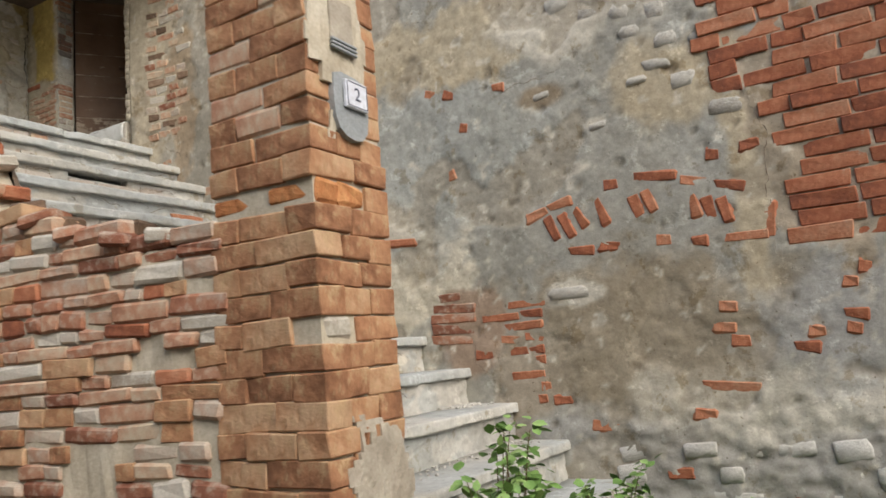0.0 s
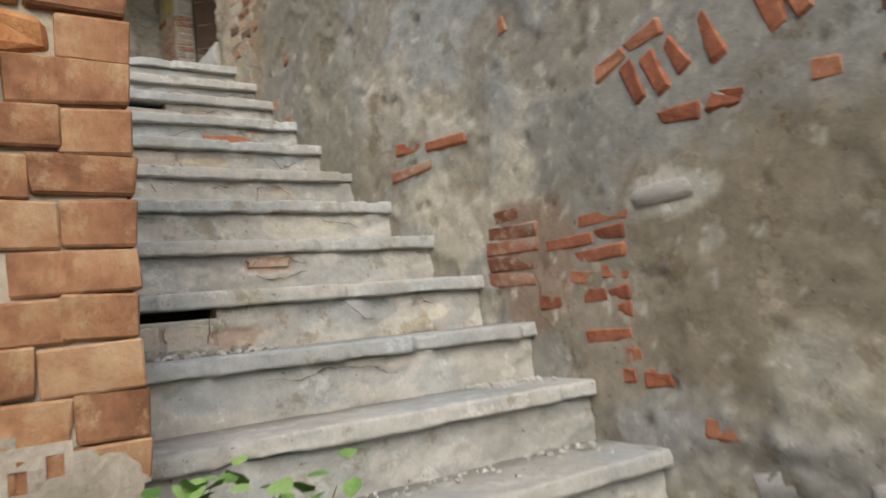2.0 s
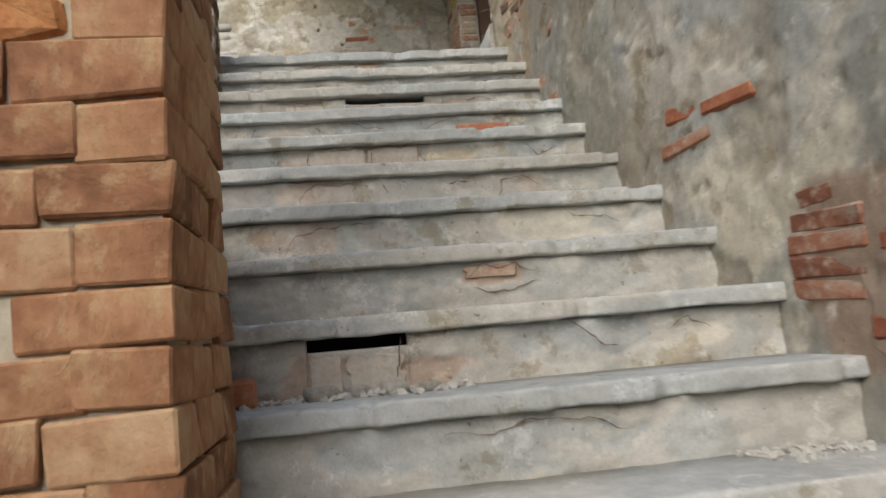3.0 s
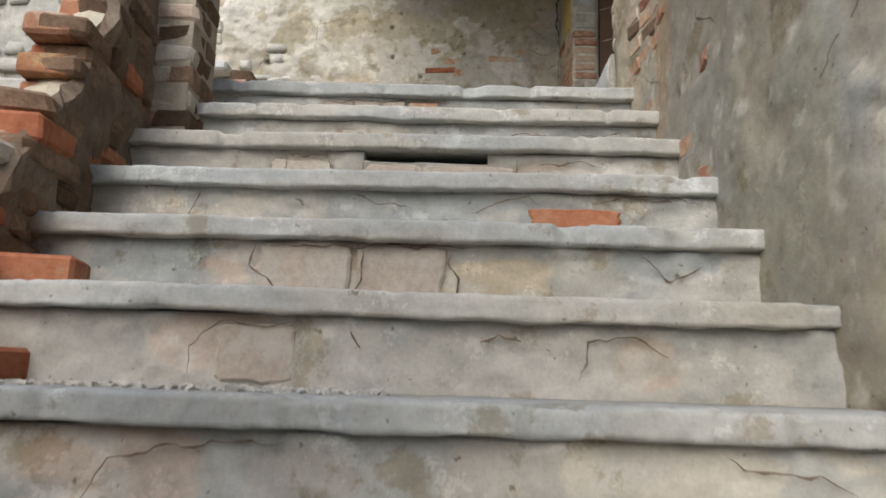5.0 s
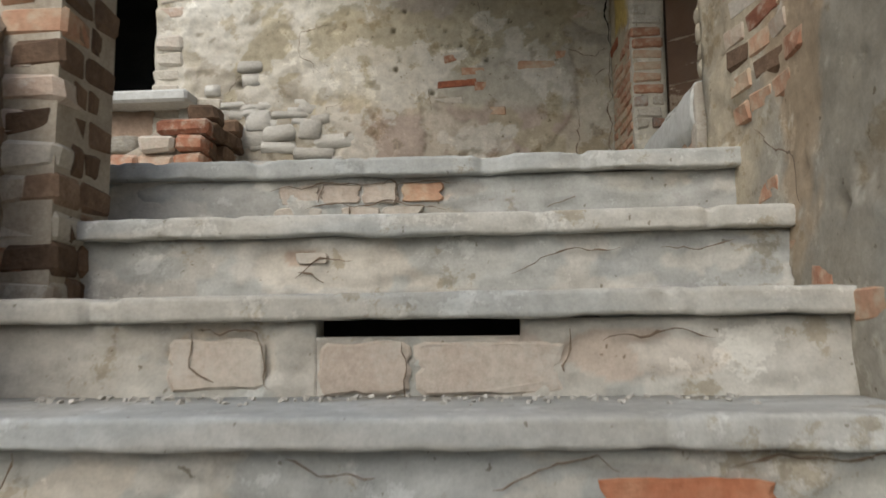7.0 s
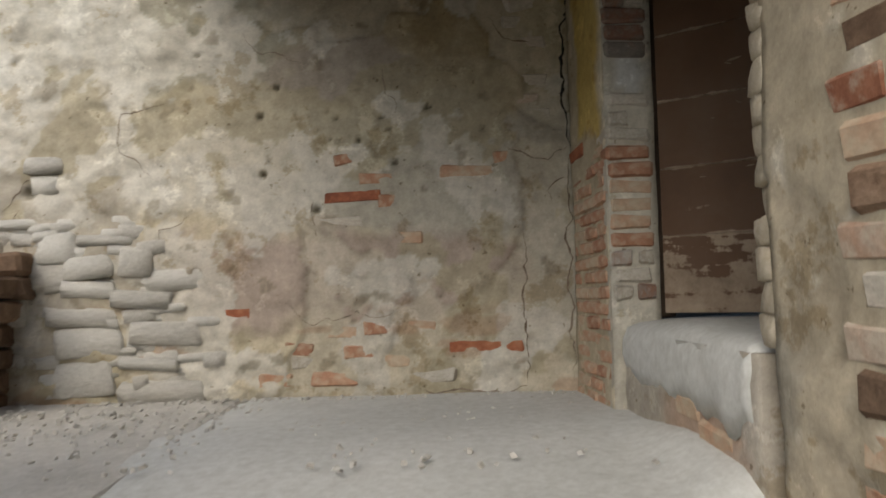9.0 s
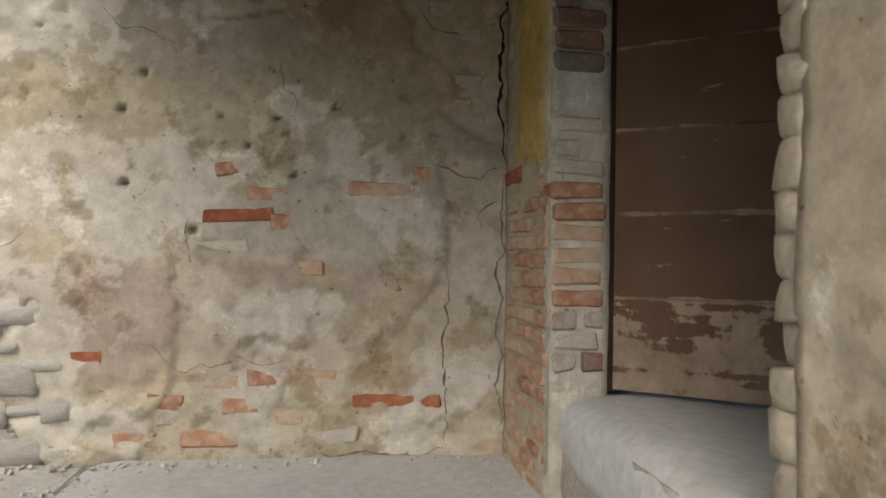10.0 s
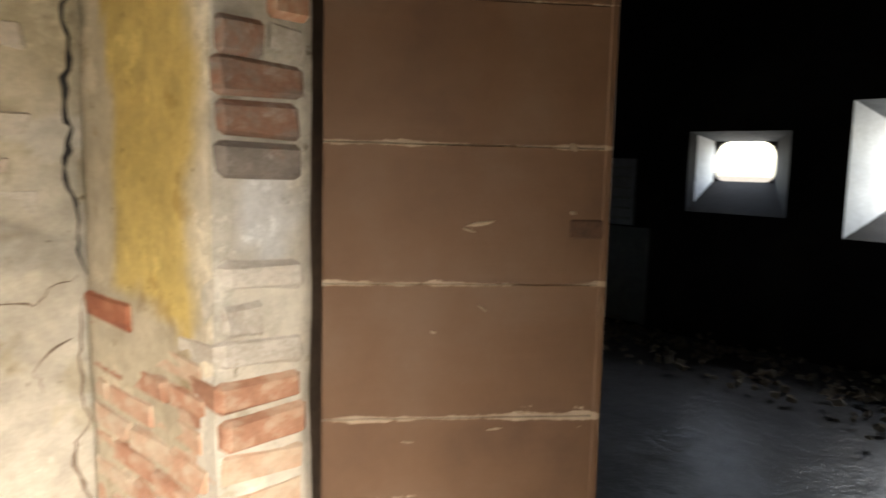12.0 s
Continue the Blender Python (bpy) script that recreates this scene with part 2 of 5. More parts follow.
def patch_reach(zone, i, u, v, seed):
    """Below 1 inside the ragged patch, above 1 outside it."""
    u0, v0, ru, rv = zone[:4]
    return math.hypot((u - u0) / ru, (v - v0) / rv) + 0.45 * fbm(u * 4.5 + i * 7.3, v * 4.5, seed + i) + 0.12 * fbm(u * 25, v * 25, i)


def blend(base, zones, u, v, seed=0.0):
    """The paint at (u, v): the base tone and over it the patches (u, v, half width, half height, tone, edge)."""
    c = V3(base)
    for i, zone in enumerate(zones):
        if abs(u - zone[0]) > 2.2 * zone[2] or abs(v - zone[1]) > 2.2 * zone[3]:
            continue
        c = c.lerp(V3(zone[4]), smooth01((1 - patch_reach(zone, i, u, v, seed)) / zone[5] + 0.5))
    return c


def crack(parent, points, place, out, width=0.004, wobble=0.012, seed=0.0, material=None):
    """A crack along a line of (u, v) points, its shade drawn as a dark ribbon; place gives the spot on the face, out
    its outward direction.
    """
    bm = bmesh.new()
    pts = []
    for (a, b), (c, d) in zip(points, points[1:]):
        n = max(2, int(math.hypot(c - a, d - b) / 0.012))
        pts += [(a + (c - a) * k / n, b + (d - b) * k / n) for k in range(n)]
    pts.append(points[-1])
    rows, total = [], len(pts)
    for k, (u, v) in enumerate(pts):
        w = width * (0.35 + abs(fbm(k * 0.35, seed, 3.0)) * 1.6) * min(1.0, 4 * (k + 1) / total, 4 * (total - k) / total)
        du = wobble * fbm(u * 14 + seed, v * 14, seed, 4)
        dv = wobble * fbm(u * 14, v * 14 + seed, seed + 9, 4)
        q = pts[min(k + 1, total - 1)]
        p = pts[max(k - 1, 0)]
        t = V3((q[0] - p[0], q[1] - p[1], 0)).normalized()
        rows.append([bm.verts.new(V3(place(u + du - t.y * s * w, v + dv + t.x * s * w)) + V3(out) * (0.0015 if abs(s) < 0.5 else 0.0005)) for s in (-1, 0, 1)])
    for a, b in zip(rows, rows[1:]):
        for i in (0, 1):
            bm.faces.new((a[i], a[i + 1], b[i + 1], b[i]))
    return part("crack", bm, material or NEAR_BLACK, parent)


def rough_panel(name, origin, du, dv, width, height, step, tone, depth, material, thick=0.3, at=None):
    """A wall of stated thickness with an uneven face. du, dv: unit directions of width and height; the face looks along du x dv."""
    o, du, dv = V3(origin), V3(du), V3(dv)
    n = du.cross(dv)
    nu, nv = max(2, round(width / step)), max(2, round(height / step))
    verts, tones, faces = [], [], []
    for j in range(nv + 1):
        for i in range(nu + 1):
            u, v = width * i / nu, height * j / nv
            verts.append(o + du * u + dv * v + n * depth(u, v))
            tones.append(tone(u, v))
    w = nu + 1
    for j in range(nv):
        for i in range(nu):
            a = j * w + i
            faces.append((a, a + 1, a + w + 1, a + w))
    ring = [i for i in range(nu)] + [j * w + nu for j in range(nv)] + [nv * w + i for i in range(nu, 0, -1)] + [j * w for j in range(nv, 0, -1)]
    k = len(verts)
    for r in ring:
        u, v = width * (r % w) / nu, height * (r // w) / nv
        verts.append(o + du * u + dv * v - n * thick)
        tones.append(tones[r])
    for a in range(len(ring)):
        b = (a + 1) % len(ring)
        faces.append((ring[b], ring[a], k + a, k + b))
    faces.append(tuple(k + a for a in range(len(ring) - 1, -1, -1)))
    me = bpy.data.meshes.new(name)
    me.from_pydata([tuple(p) for p in verts], [], faces)
    me.materials.append(material)
    layer = me.attributes.new("tone", "FLOAT_COLOR", "POINT")
    flat = np.ones((len(verts), 4), np.float32)
    flat[:, :3] = [tuple(t) for t in tones]
    layer.data.foreach_set("color", flat.ravel())
    me.polygons.foreach_set("use_smooth", [True] * (nu * nv) + [False] * (len(faces) - nu * nv))
    ob = new(name, me)
    return ob


rng = random.Random(7)


def brick_mesh(name, l, d, h, material, rough=0.004, cut=0.009):
    """A worn brick: a box with broken arrises and slightly uneven faces."""
    bm = box_bm((l, d, h), bevel=cut)
    k = rng.uniform(0, 50)
    for v in bm.verts:
        p = v.co * 14
        v.co += V3((noise.noise(p + V3((k, 0, 0))), noise.noise(p + V3((0, k, 0))), noise.noise(p + V3((0, 0, k))))) * rough * 2.2
    me = bpy.data.meshes.new(name)
    bm.normal_update()
    bm.to_mesh(me)
    bm.free()
    me.materials.append(material)
    return me


def brick_set(material, rough=0.004, cut=0.009):
    full = [brick_mesh("brick", 0.25, 0.12, 0.062, material, rough, cut) for _ in range(7)]
    half = [brick_mesh("brick", 0.12, 0.12, 0.062, material, rough, cut) for _ in range(5)]
    return full, half


def stone_meshes(material, count=7, power=0.36, uneven=0.26):
    out = []
    for i in range(count):
        bm = bmesh.new()
        bmesh.ops.create_icosphere(bm, subdivisions=2, radius=0.5)
        for v in bm.verts:
            p = v.co.copy()
            v.co = V3((math.copysign(abs(p.x) ** power, p.x), math.copysign(abs(p.y) ** power, p.y), math.copysign(abs(p.z) ** power, p.z))) * 0.57
            v.co *= 1 + uneven * noise.noise(v.co * 2.2 + V3((i * 9.1, 0, 0)))
        me = bpy.data.meshes.new("stone")
        bm.to_mesh(me)
        bm.free()
        me.materials.append(material)
        me.polygons.foreach_set("use_smooth", [True] * len(me.polygons))
        out.append(me)
    return out


RED, OCHRE, PALE, JAMBS, SOOTY = (brick_set(m) for m in (BRICK, BRICK_PILLAR, BRICK_PALE, BRICK_JAMB, BRICK_GREY))
WORN = brick_set(BRICK_PALE, 0.006, 0.014)
LIMED = brick_set(BRICK_LIME, 0.006, 0.012)
OCHRE = brick_set(BRICK_PILLAR, 0.0045, 0.0035)
FRESH = brick_set(grain_material("freshly_broken_brick", [(0.2, (0.28, 0.1, 0.04)), (0.45, (0.46, 0.19, 0.075)), (0.7, (0.58, 0.3, 0.13))], 16, 0.95, 45, 0.014, 0.2), 0.009, 0.012)
PEBBLES = stone_meshes(STONE)
PEBBLES_LIME = stone_meshes(CREAM_LIME, 5)
BLOCKS = stone_meshes(grain_material("limed_stone", [(0.2, (0.45, 0.425, 0.375)), (0.5, (0.58, 0.56, 0.505)), (0.75, (0.66, 0.64, 0.585))], 8, 0.92, 45, 0.009, 0.4), 8, 0.24, 0.2)
FLAT_RED = brick_set(BRICK, 0.004, 0.004)
ROUND_RED = brick_set(BRICK, 0.006, 0.013)
DUST = grain_material("stair_dust", [(0.25, (0.42, 0.4, 0.355)), (0.5, (0.5, 0.48, 0.435)), (0.75, (0.58, 0.56, 0.51))], 7, 0.95, 60, 0.006)
DIRT_SHADE = brick_set(BRICK_DIRT_SHADE, 0.007, 0.012)


def lay(kind, parent, at, length, height, turn, depth=0.12, name="brick"):
    """One brick with its middle at the place `at`; turn: a 4x4 turn whose x runs along the brick and y into the wall."""
    full, half = kind
    big = length > 0.17
    me = rng.choice(full if big else half)
    ob = new(name, me)
    ob.parent = parent
    jitter = pose(0, 0, 0, rng.gauss(0, 1.2), rng.gauss(0, 0.9), rng.gauss(0, 1.2))
    ob.matrix_parent_inverse = parent.matrix_basis.inverted()
    ob.matrix_basis = Matrix.Translation(at) @ turn @ jitter @ Matrix.Diagonal((length / (0.25 if big else 0.12), depth / 0.12, height / 0.062, 1))
    return ob


def cobble(parent, at, size, turn, kind=None):
    ob = new("stone", rng.choice(kind or PEBBLES))
    ob.parent = parent
    ob.matrix_parent_inverse = parent.matrix_basis.inverted()
    ob.matrix_basis = Matrix.Translation(at) @ turn @ Matrix.Diagonal((*size, 1))
    return ob


FACE_WEST = pose(0, 0, 0, 0, 0, -90)   # bricks of a wall that looks towards -x: x runs along -y, y goes into the wall
FACE_SOUTH = Matrix()                  # bricks of a wall that looks towards -y
FACE_EAST = pose(0, 0, 0, 0, 0, 90)
RISE, RUN, FIRST, TREAD, LIFT = 0.178, 0.2475, 1.999, 0.046, 0.074
LANDING = RISE * 13 + LIFT
BACK = 6.32

# tones of plaster and stone
BLUE, WARM, BROWN, CREAM, LIME, GREY, PINK = (0.37, 0.36, 0.315), (0.4, 0.36, 0.29), (0.31, 0.25, 0.175), (0.5, 0.43, 0.31), (0.6, 0.56, 0.47), (0.4, 0.39, 0.36), (0.46, 0.34, 0.26)

# ---- ground ----
bm = bmesh.new()
bmesh.ops.create_grid(bm, x_segments=70, y_segments=70, size=1.0)
for v in bm.verts:
    x, y = v.co.x, v.co.y
    v.co = V3((math.copysign(abs(x) ** 4, x) * 400 + x * 7, math.copysign(abs(y) ** 4, y) * 400 + y * 7, 0))
    v.co.z = 0.02 * fbm(v.co.x * 2, v.co.y * 2) - 0.015 - 0.15 * smooth01((-0.35 - v.co.x) / 1.1)
tagged(link_mesh("ground", bm, EARTH, True), "bare trodden earth ground before the old house", "ground", kind="structure")

# ---- the long wall beside the stairs ----
JAMB_NEAR, JAMB_FAR, SILL, LINTEL = 5.235, 5.95, 2.655, 4.3
WALL_START = -0.6
ZONES_RIGHT = [
    (1.866, 0.867, 0.66, 0.38, (0.33, 0.28, 0.205), 0.5), (2.145, 1.091, 0.14, 0.06, LIME, 0.4), (3.001, 1.336, 0.34, 0.34, (0.6, 0.55, 0.44), 0.25), (2.716, 0.988, 0.21, 0.2, (0.36, 0.27, 0.2), 0.3),
    (2.436, 0.723, 0.18, 0.2, (0.36, 0.31, 0.24), 0.4), (3.64, 1.491, 0.26, 0.35, WARM, 0.6), (3.94, 2.295, 0.25, 1.3, (0.38, 0.36, 0.28), 0.6), (4.72, 2.686, 0.79, 0.9, (0.37, 0.34, 0.28), 0.6),
    (2.935, 1.909, 0.7, 0.5, (0.4, 0.405, 0.37), 0.7), (2.694, 2.474, 0.62, 0.22, CREAM, 0.3), (2.024, 2.454, 0.44, 0.2, LIME, 0.5), (1.336, 1.635, 0.08, 0.65, CREAM, 0.4),
    (1.601, 2.014, 0.26, 0.2, CREAM, 0.5), (1.171, 0.318, 1.14, 0.26, (0.42, 0.4, 0.36), 0.6), (1.358, 0.575, 0.53, 0.15, LIME, 0.8), (1.022, 0.882, 0.31, 0.25, GREY, 0.5),
]
ZONES_RIGHT_B = [
    (3.463, 1.754, 0.16, 0.2, LIME, 0.6), (3.188, 1.603, 0.18, 0.12, LIME, 0.5), (1.956, 1.884, 0.05, 0.03, LIME, 0.3), (2.08, 1.684, 0.12, 0.03, LIME, 0.3), (2.232, 2.076, 0.11, 0.06, BROWN, 0.6),
    (4.98, 3.19, 0.26, 0.9, (0.47, 0.41, 0.31), 0.3), (4.7, 2.656, 0.14, 0.5, (0.42, 0.33, 0.23), 0.3), (2.29, 0.455, 0.44, 0.09, GREY, 0.4), (0.973, 1.797, 0.37, 0.66, (0.44, 0.37, 0.28), 0.15), (0.26, 1.757, 0.53, 0.8, (0.44, 0.37, 0.28), 0.15),
]


def right_tone(u, v):
    y = WALL_START + u
    c = blend(blend(BLUE, ZONES_RIGHT, y, v, 1.0), ZONES_RIGHT_B, y, v, 4.0)
    flake = smooth01((fbm(y * 2.1, v * 2.1, 17.0, 4) - 0.18) / 0.04)
    c = c.lerp(V3((0.36, 0.31, 0.235)), 0.55 * flake)
    c = c.lerp(V3(LIME), 0.75 * smooth01((fbm(y * 13, v * 13, 9.0, 3) - 0.5) / 0.08))
    # Dents of right_depth get the shade of a hole in the tone too.
    return c.lerp(V3((0.2, 0.17, 0.13)), 0.5 * smooth01((-fbm(y * 11, v * 13, 31.0, 3) - 0.58) / 0.1))


def panel_edge(z):
    """How far along the wall the bare brickwork reaches at a height."""
    return 1.21 + 0.14 * fbm(z * 7, 3.3) + (0.24 if z > 1.9 else 0.0)


def wall_swell(y):
    """How far the wall leans into the stairs along its length."""
    return 0.108 * smooth01((y - 2.9) / 1.2) + 0.042 * smooth01((y - 4.75) / 0.4)


def right_depth(u, v):
    y = WALL_START + u
    d = 0.014 * fbm(y * 1.3, v * 1.3, 2.0, 3) + 0.006 * fbm(y * 7, v * 7, 5.0, 4)
    rubble = smooth01((0.75 - v) / 0.4) * smooth01((2.4 - y) / 0.5) + 0.15 * smooth01((y - 3.6) / 0.3) + 0.5 * math.exp(-(((y - 3.0) / 0.3) ** 2 + ((v - 1.33) / 0.28) ** 2))
    d += 0.014 * rubble * fbm(y * 12, v * 16, 8.0, 6)
    pit = fbm(y * 11, v * 13, 31.0, 3)
    if pit < -0.55:
        d += max(-0.012, (pit + 0.55) * 0.07)
    flake = smooth01((fbm(y * 2.1, v * 2.1, 17.0, 4) - 0.18) / 0.04)
    d -= 0.007 * flake
    if y < panel_edge(v) and v > 1.18:
        d -= 0.007
    return d + wall_swell(y)


far_panel = rough_panel("wall_right_far", (0, WALL_START, -0.1), (0, -1, 0), (0, 0, 1), 5.0, 4.7, 0.1, lambda u, v: V3(BLUE), lambda u, v: 0.02 * fbm(u, v), PLASTER, 0.3)
tagged(far_panel, "plain grey plaster wall further along", "wall", kind="structure")
wall_right = rough_panel("wall_right", (0, JAMB_NEAR - 0.07, -0.1), (0, -1, 0), (0, 0, 1), JAMB_NEAR - 0.07 - WALL_START, 4.7, 0.016, lambda u, v: right_tone(JAMB_NEAR - 0.07 - WALL_START - u, v - 0.1), lambda u, v: right_depth(JAMB_NEAR - 0.07 - WALL_START - u, v - 0.1), PLASTER, 0.3)
tagged(wall_right, "tall grey-blue crumbling plaster wall with bare brick patches", "wall", kind="structure")


def wall_brick(y, z, length, tilt, height=0.058, kind=ROUND_RED, proud=0.0045):
    """A brick bedded in the plaster, turned to follow the face at its place."""
    run, rise = math.cos(radians(tilt)) * length * 0.4, -math.sin(radians(tilt)) * length * 0.4
    near, far, mid = (right_depth(y + k * run - WALL_START, z - k * rise) for k in (-1, 1, 0))
    yaw = math.degrees(math.atan2(far - near, 2 * max(abs(run), 0.03))) if abs(tilt) < 45 else 0.0
    face = max(mid, (near + far) / 2)
    lean = -math.degrees(math.atan2(right_depth(y - WALL_START, z + 0.04) - right_depth(y - WALL_START, z - 0.04), 0.08)) if y > 4.35 else 0.0
    lay(kind, wall_right, (0.06 - proud - face, y, z), length, height, pose(0, 0, 0, 0, lean, yaw) @ FACE_WEST @ pose(0, 0, 0, 0, tilt, 0))


ARCH = [
    (2.298, 1.494, 0.13, -17), (2.176, 1.527, 0.13, -10), (2.222, 1.422, 0.14, 66), (2.15, 1.423, 0.14, 62), (2.079, 1.445, 0.11, 60), (1.977, 1.457, 0.14, 70), (1.92, 1.573, 0.07, 0),
    (1.714, 1.576, 0.2, 8), (1.812, 1.46, 0.11, 74), (1.751, 1.472, 0.12, 70), (1.547, 1.517, 0.14, 14), (1.411, 1.477, 0.13, 16), (1.562, 1.413, 0.11, 80), (1.5, 1.398, 0.11, 76), (1.437, 1.378, 0.12, 76),
    (1.269, 1.303, 0.15, -87), (1.369, 1.25, 0.17, 5), (2.092, 1.289, 0.13, 2), (1.958, 1.292, 0.11, 6), (1.459, 1.622, 0.06, 6),
]
SCATTER = [
    (1.315, 1.635, 0.09, -6), (2.443, 2.177, 0.07, 5), (2.838, 2.243, 0.07, 15), (2.733, 2.213, 0.07, 20), (2.652, 2.017, 0.05, 13), (2.754, 1.787, 0.06, 80), (2.065, 0.49, 0.15, 3), (1.48, 0.967, 0.08, 6),
    (1.507, 0.884, 0.1, 5), (1.452, 0.822, 0.08, 5), (1.505, 0.634, 0.24, 5), (1.203, 0.775, 0.1, 8), (1.164, 0.838, 0.07, 6), (1.013, 0.892, 0.09, 8), (1.018, 1.017, 0.06, 10), (1.031, 0.84, 0.06, 10),
    (1.711, 1.285, 0.07, 4), (0.969, 1.069, 0.05, 10), (1.555, 1.257, 0.07, 4), (1.624, 0.529, 0.1, 2),
]
PATCH = [
    (2.827, 1.147, 0.13, -1), (2.814, 1.09, 0.23, 3), (2.822, 1.038, 0.25, 3), (2.83, 0.986, 0.22, 3), (2.838, 0.934, 0.22, 3), (2.401, 1.076, 0.2, 1), (2.553, 1.022, 0.2, -1), (2.378, 1.025, 0.12, 2),
    (2.448, 0.966, 0.24, -1), (2.496, 0.908, 0.12, 2), (2.373, 0.911, 0.11, 2), (2.463, 0.852, 0.1, -3), (2.37, 0.848, 0.08, -4), (2.357, 0.802, 0.05, 0), (2.658, 0.843, 0.1, 1), (2.426, 0.733, 0.17, -2),
    (2.341, 0.677, 0.05, -1), (2.359, 0.62, 0.05, -6), (2.266, 0.611, 0.09, -4), (3.359, 1.507, 0.15, 5),
]
for rows, kind in ((ARCH, ROUND_RED), (SCATTER, ROUND_RED), (PATCH, ROUND_RED)):
    for y, z, length, tilt in rows:
        wall_brick(y, z, length * (1.12 if rows is PATCH else 1.06), tilt, 0.054 if rows is PATCH else 0.06, PALE if rows is PATCH and 2.7 < y < 3.0 else kind, 0.003 if rows is PATCH else 0.0045)
wall_brick(3.13, 1.48, 0.25, 4, 0.055)
wall_brick(3.34, 1.41, 0.26, -3, 0.045, PALE, 0.005)
course = 0
z = 1.22
while z < 2.75:
    y = panel_edge(z) - rng.uniform(0.0, 0.08)
    while y > -0.1:
        length = rng.choice((0.25, 0.25, 0.25, 0.13))
        if not (z > 1.45 and 1.2 < y - length / 2 < 1.3 and rng.random() < 0.7) and rng.random() > 0.03:
            wall_brick(y - length / 2, z, length - 0.011, rng.gauss(0, 0.6), 0.065, FLAT_RED, 0.006 + rng.gauss(0, 0.003))
        y -= length
    z += 0.069
    course += 1
STONES_HIGH = [
    (1.939, 2.414, 0.15, 0.1), (1.784, 2.385, 0.12, 0.11), (1.589, 2.191, 0.14, 0.1), (1.646, 2.086, 0.16, 0.07), (1.443, 2.162, 0.13, 0.08), (1.538, 1.984, 0.14, 0.1), (1.376, 1.821, 0.18, 0.1), (1.747, 2.272, 0.13, 0.09),
    (1.944, 1.863, 0.11, 0.05), (1.746, 2.033, 0.12, 0.05), (2.166, 1.101, 0.26, 0.08), (2.212, 2.077, 0.12, 0.05), (1.627, 2.336, 0.13, 0.12), (2.088, 2.515, 0.18, 0.11), (1.572, 2.482, 0.18, 0.11), (1.841, 2.519, 0.15, 0.1),
]
for y, z, w, h in STONES_HIGH:
    cobble(wall_right, (0.034 - right_depth(y - WALL_START, z), y, z), (w * 0.9, 0.09, h * 0.9), FACE_WEST @ pose(0, 0, 0, 0, rng.uniform(-8, 8), 0))
z = 0.03
while z < 0.42:
    y = 2.1 - z * 0.6 + rng.uniform(0, 0.15)
    while y > -0.3:
        w, h = rng.uniform(0.12, 0.3), rng.uniform(0.07, 0.12)
        if rng.random() < 0.72:
            cobble(wall_right, (0.04 - right_depth(y - w / 2 - WALL_START, z), y - w / 2, z + 0.05), (w * 0.8, 0.09, h * 0.8), FACE_WEST @ pose(0, 0, 0, 0, rng.uniform(-14, 14), 0), BLOCKS)
        elif rng.random() < 0.5:
            wall_brick(y - w / 2, z + 0.05, 0.12, rng.gauss(0, 4))
        y -= w + 0.01
    z += 0.1


def on_right(y, z):
    return (-right_depth(y - WALL_START, z), y, z)


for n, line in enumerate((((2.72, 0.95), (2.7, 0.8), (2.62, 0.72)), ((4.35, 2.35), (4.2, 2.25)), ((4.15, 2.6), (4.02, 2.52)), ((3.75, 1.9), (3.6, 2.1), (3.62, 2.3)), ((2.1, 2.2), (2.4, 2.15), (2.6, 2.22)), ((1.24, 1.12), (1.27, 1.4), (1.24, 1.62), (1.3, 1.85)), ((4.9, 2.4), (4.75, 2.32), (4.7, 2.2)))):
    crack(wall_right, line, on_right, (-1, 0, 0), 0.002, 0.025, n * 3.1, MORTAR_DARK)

# ---- the wall round the door ----


def plain_depth(seed, big=0.014, small=0.008):
    return lambda u, v: big * fbm(u * 1.7, v * 1.7, seed, 3) + small * fbm(u * 9, v * 9, seed + 3, 4)


below_sill = rough_panel("wall_under_sill", (-0.15, 5.98, 2.0), (0, -1, 0), (0, 0, 1), 5.98 - JAMB_NEAR + 0.03, SILL - 2.0 - 0.03, 0.025, lambda u, v: blend((0.44, 0.4, 0.34), [(0.2, 0.6, 0.2, 0.1, LIME, 0.6), (0.5, 0.48, 0.2, 0.08, PINK, 0.5), (0.45, 0.6, 0.14, 0.06, GREY, 0.6)], u, v, 3), plain_depth(3.0, 0.012, 0.01), PLASTER, 0.33)
tagged(below_sill, "plastered brick parapet below the door sill", "wall", kind="structure")
for y, z, l in ((5.55, 2.5, 0.14), (5.85, 2.49, 0.12), (5.9, 2.55, 0.1), (5.4, 2.46, 0.16)):
    lay(JAMBS, below_sill, (-0.093, y, z), l, 0.055, FACE_WEST)
over_door = rough_panel("wall_over_door", (-0.14, JAMB_FAR + 0.02, LINTEL), (0, -1, 0), (0, 0, 1), JAMB_FAR - JAMB_NEAR + 0.04, 0.4, 0.05, lambda u, v: V3(WARM), plain_depth(5.0), PLASTER, 0.3)
tagged(over_door, "plastered wall over the door", "wall", kind="structure")

pier_dir = V3((0.013, -0.37, 0)).normalized()
PIER_W = 0.37
PIER_X = -0.2


def pier_tone(u, v):
    z = v + 2.0
    c = V3((0.5, 0.43, 0.31))
    c = c.lerp(V3((0.55, 0.41, 0.14)), smooth01((z - 3.15 + 0.08 * fbm(u * 9, z * 3)) / 0.02) * smooth01((u - 0.07 + 0.05 * fbm(u * 5, z * 5, 2)) / 0.02))
    return c.lerp(V3((0.56, 0.5, 0.38)), smooth01((u - 0.31 + 0.03 * fbm(z * 6, 2.0)) / 0.04))


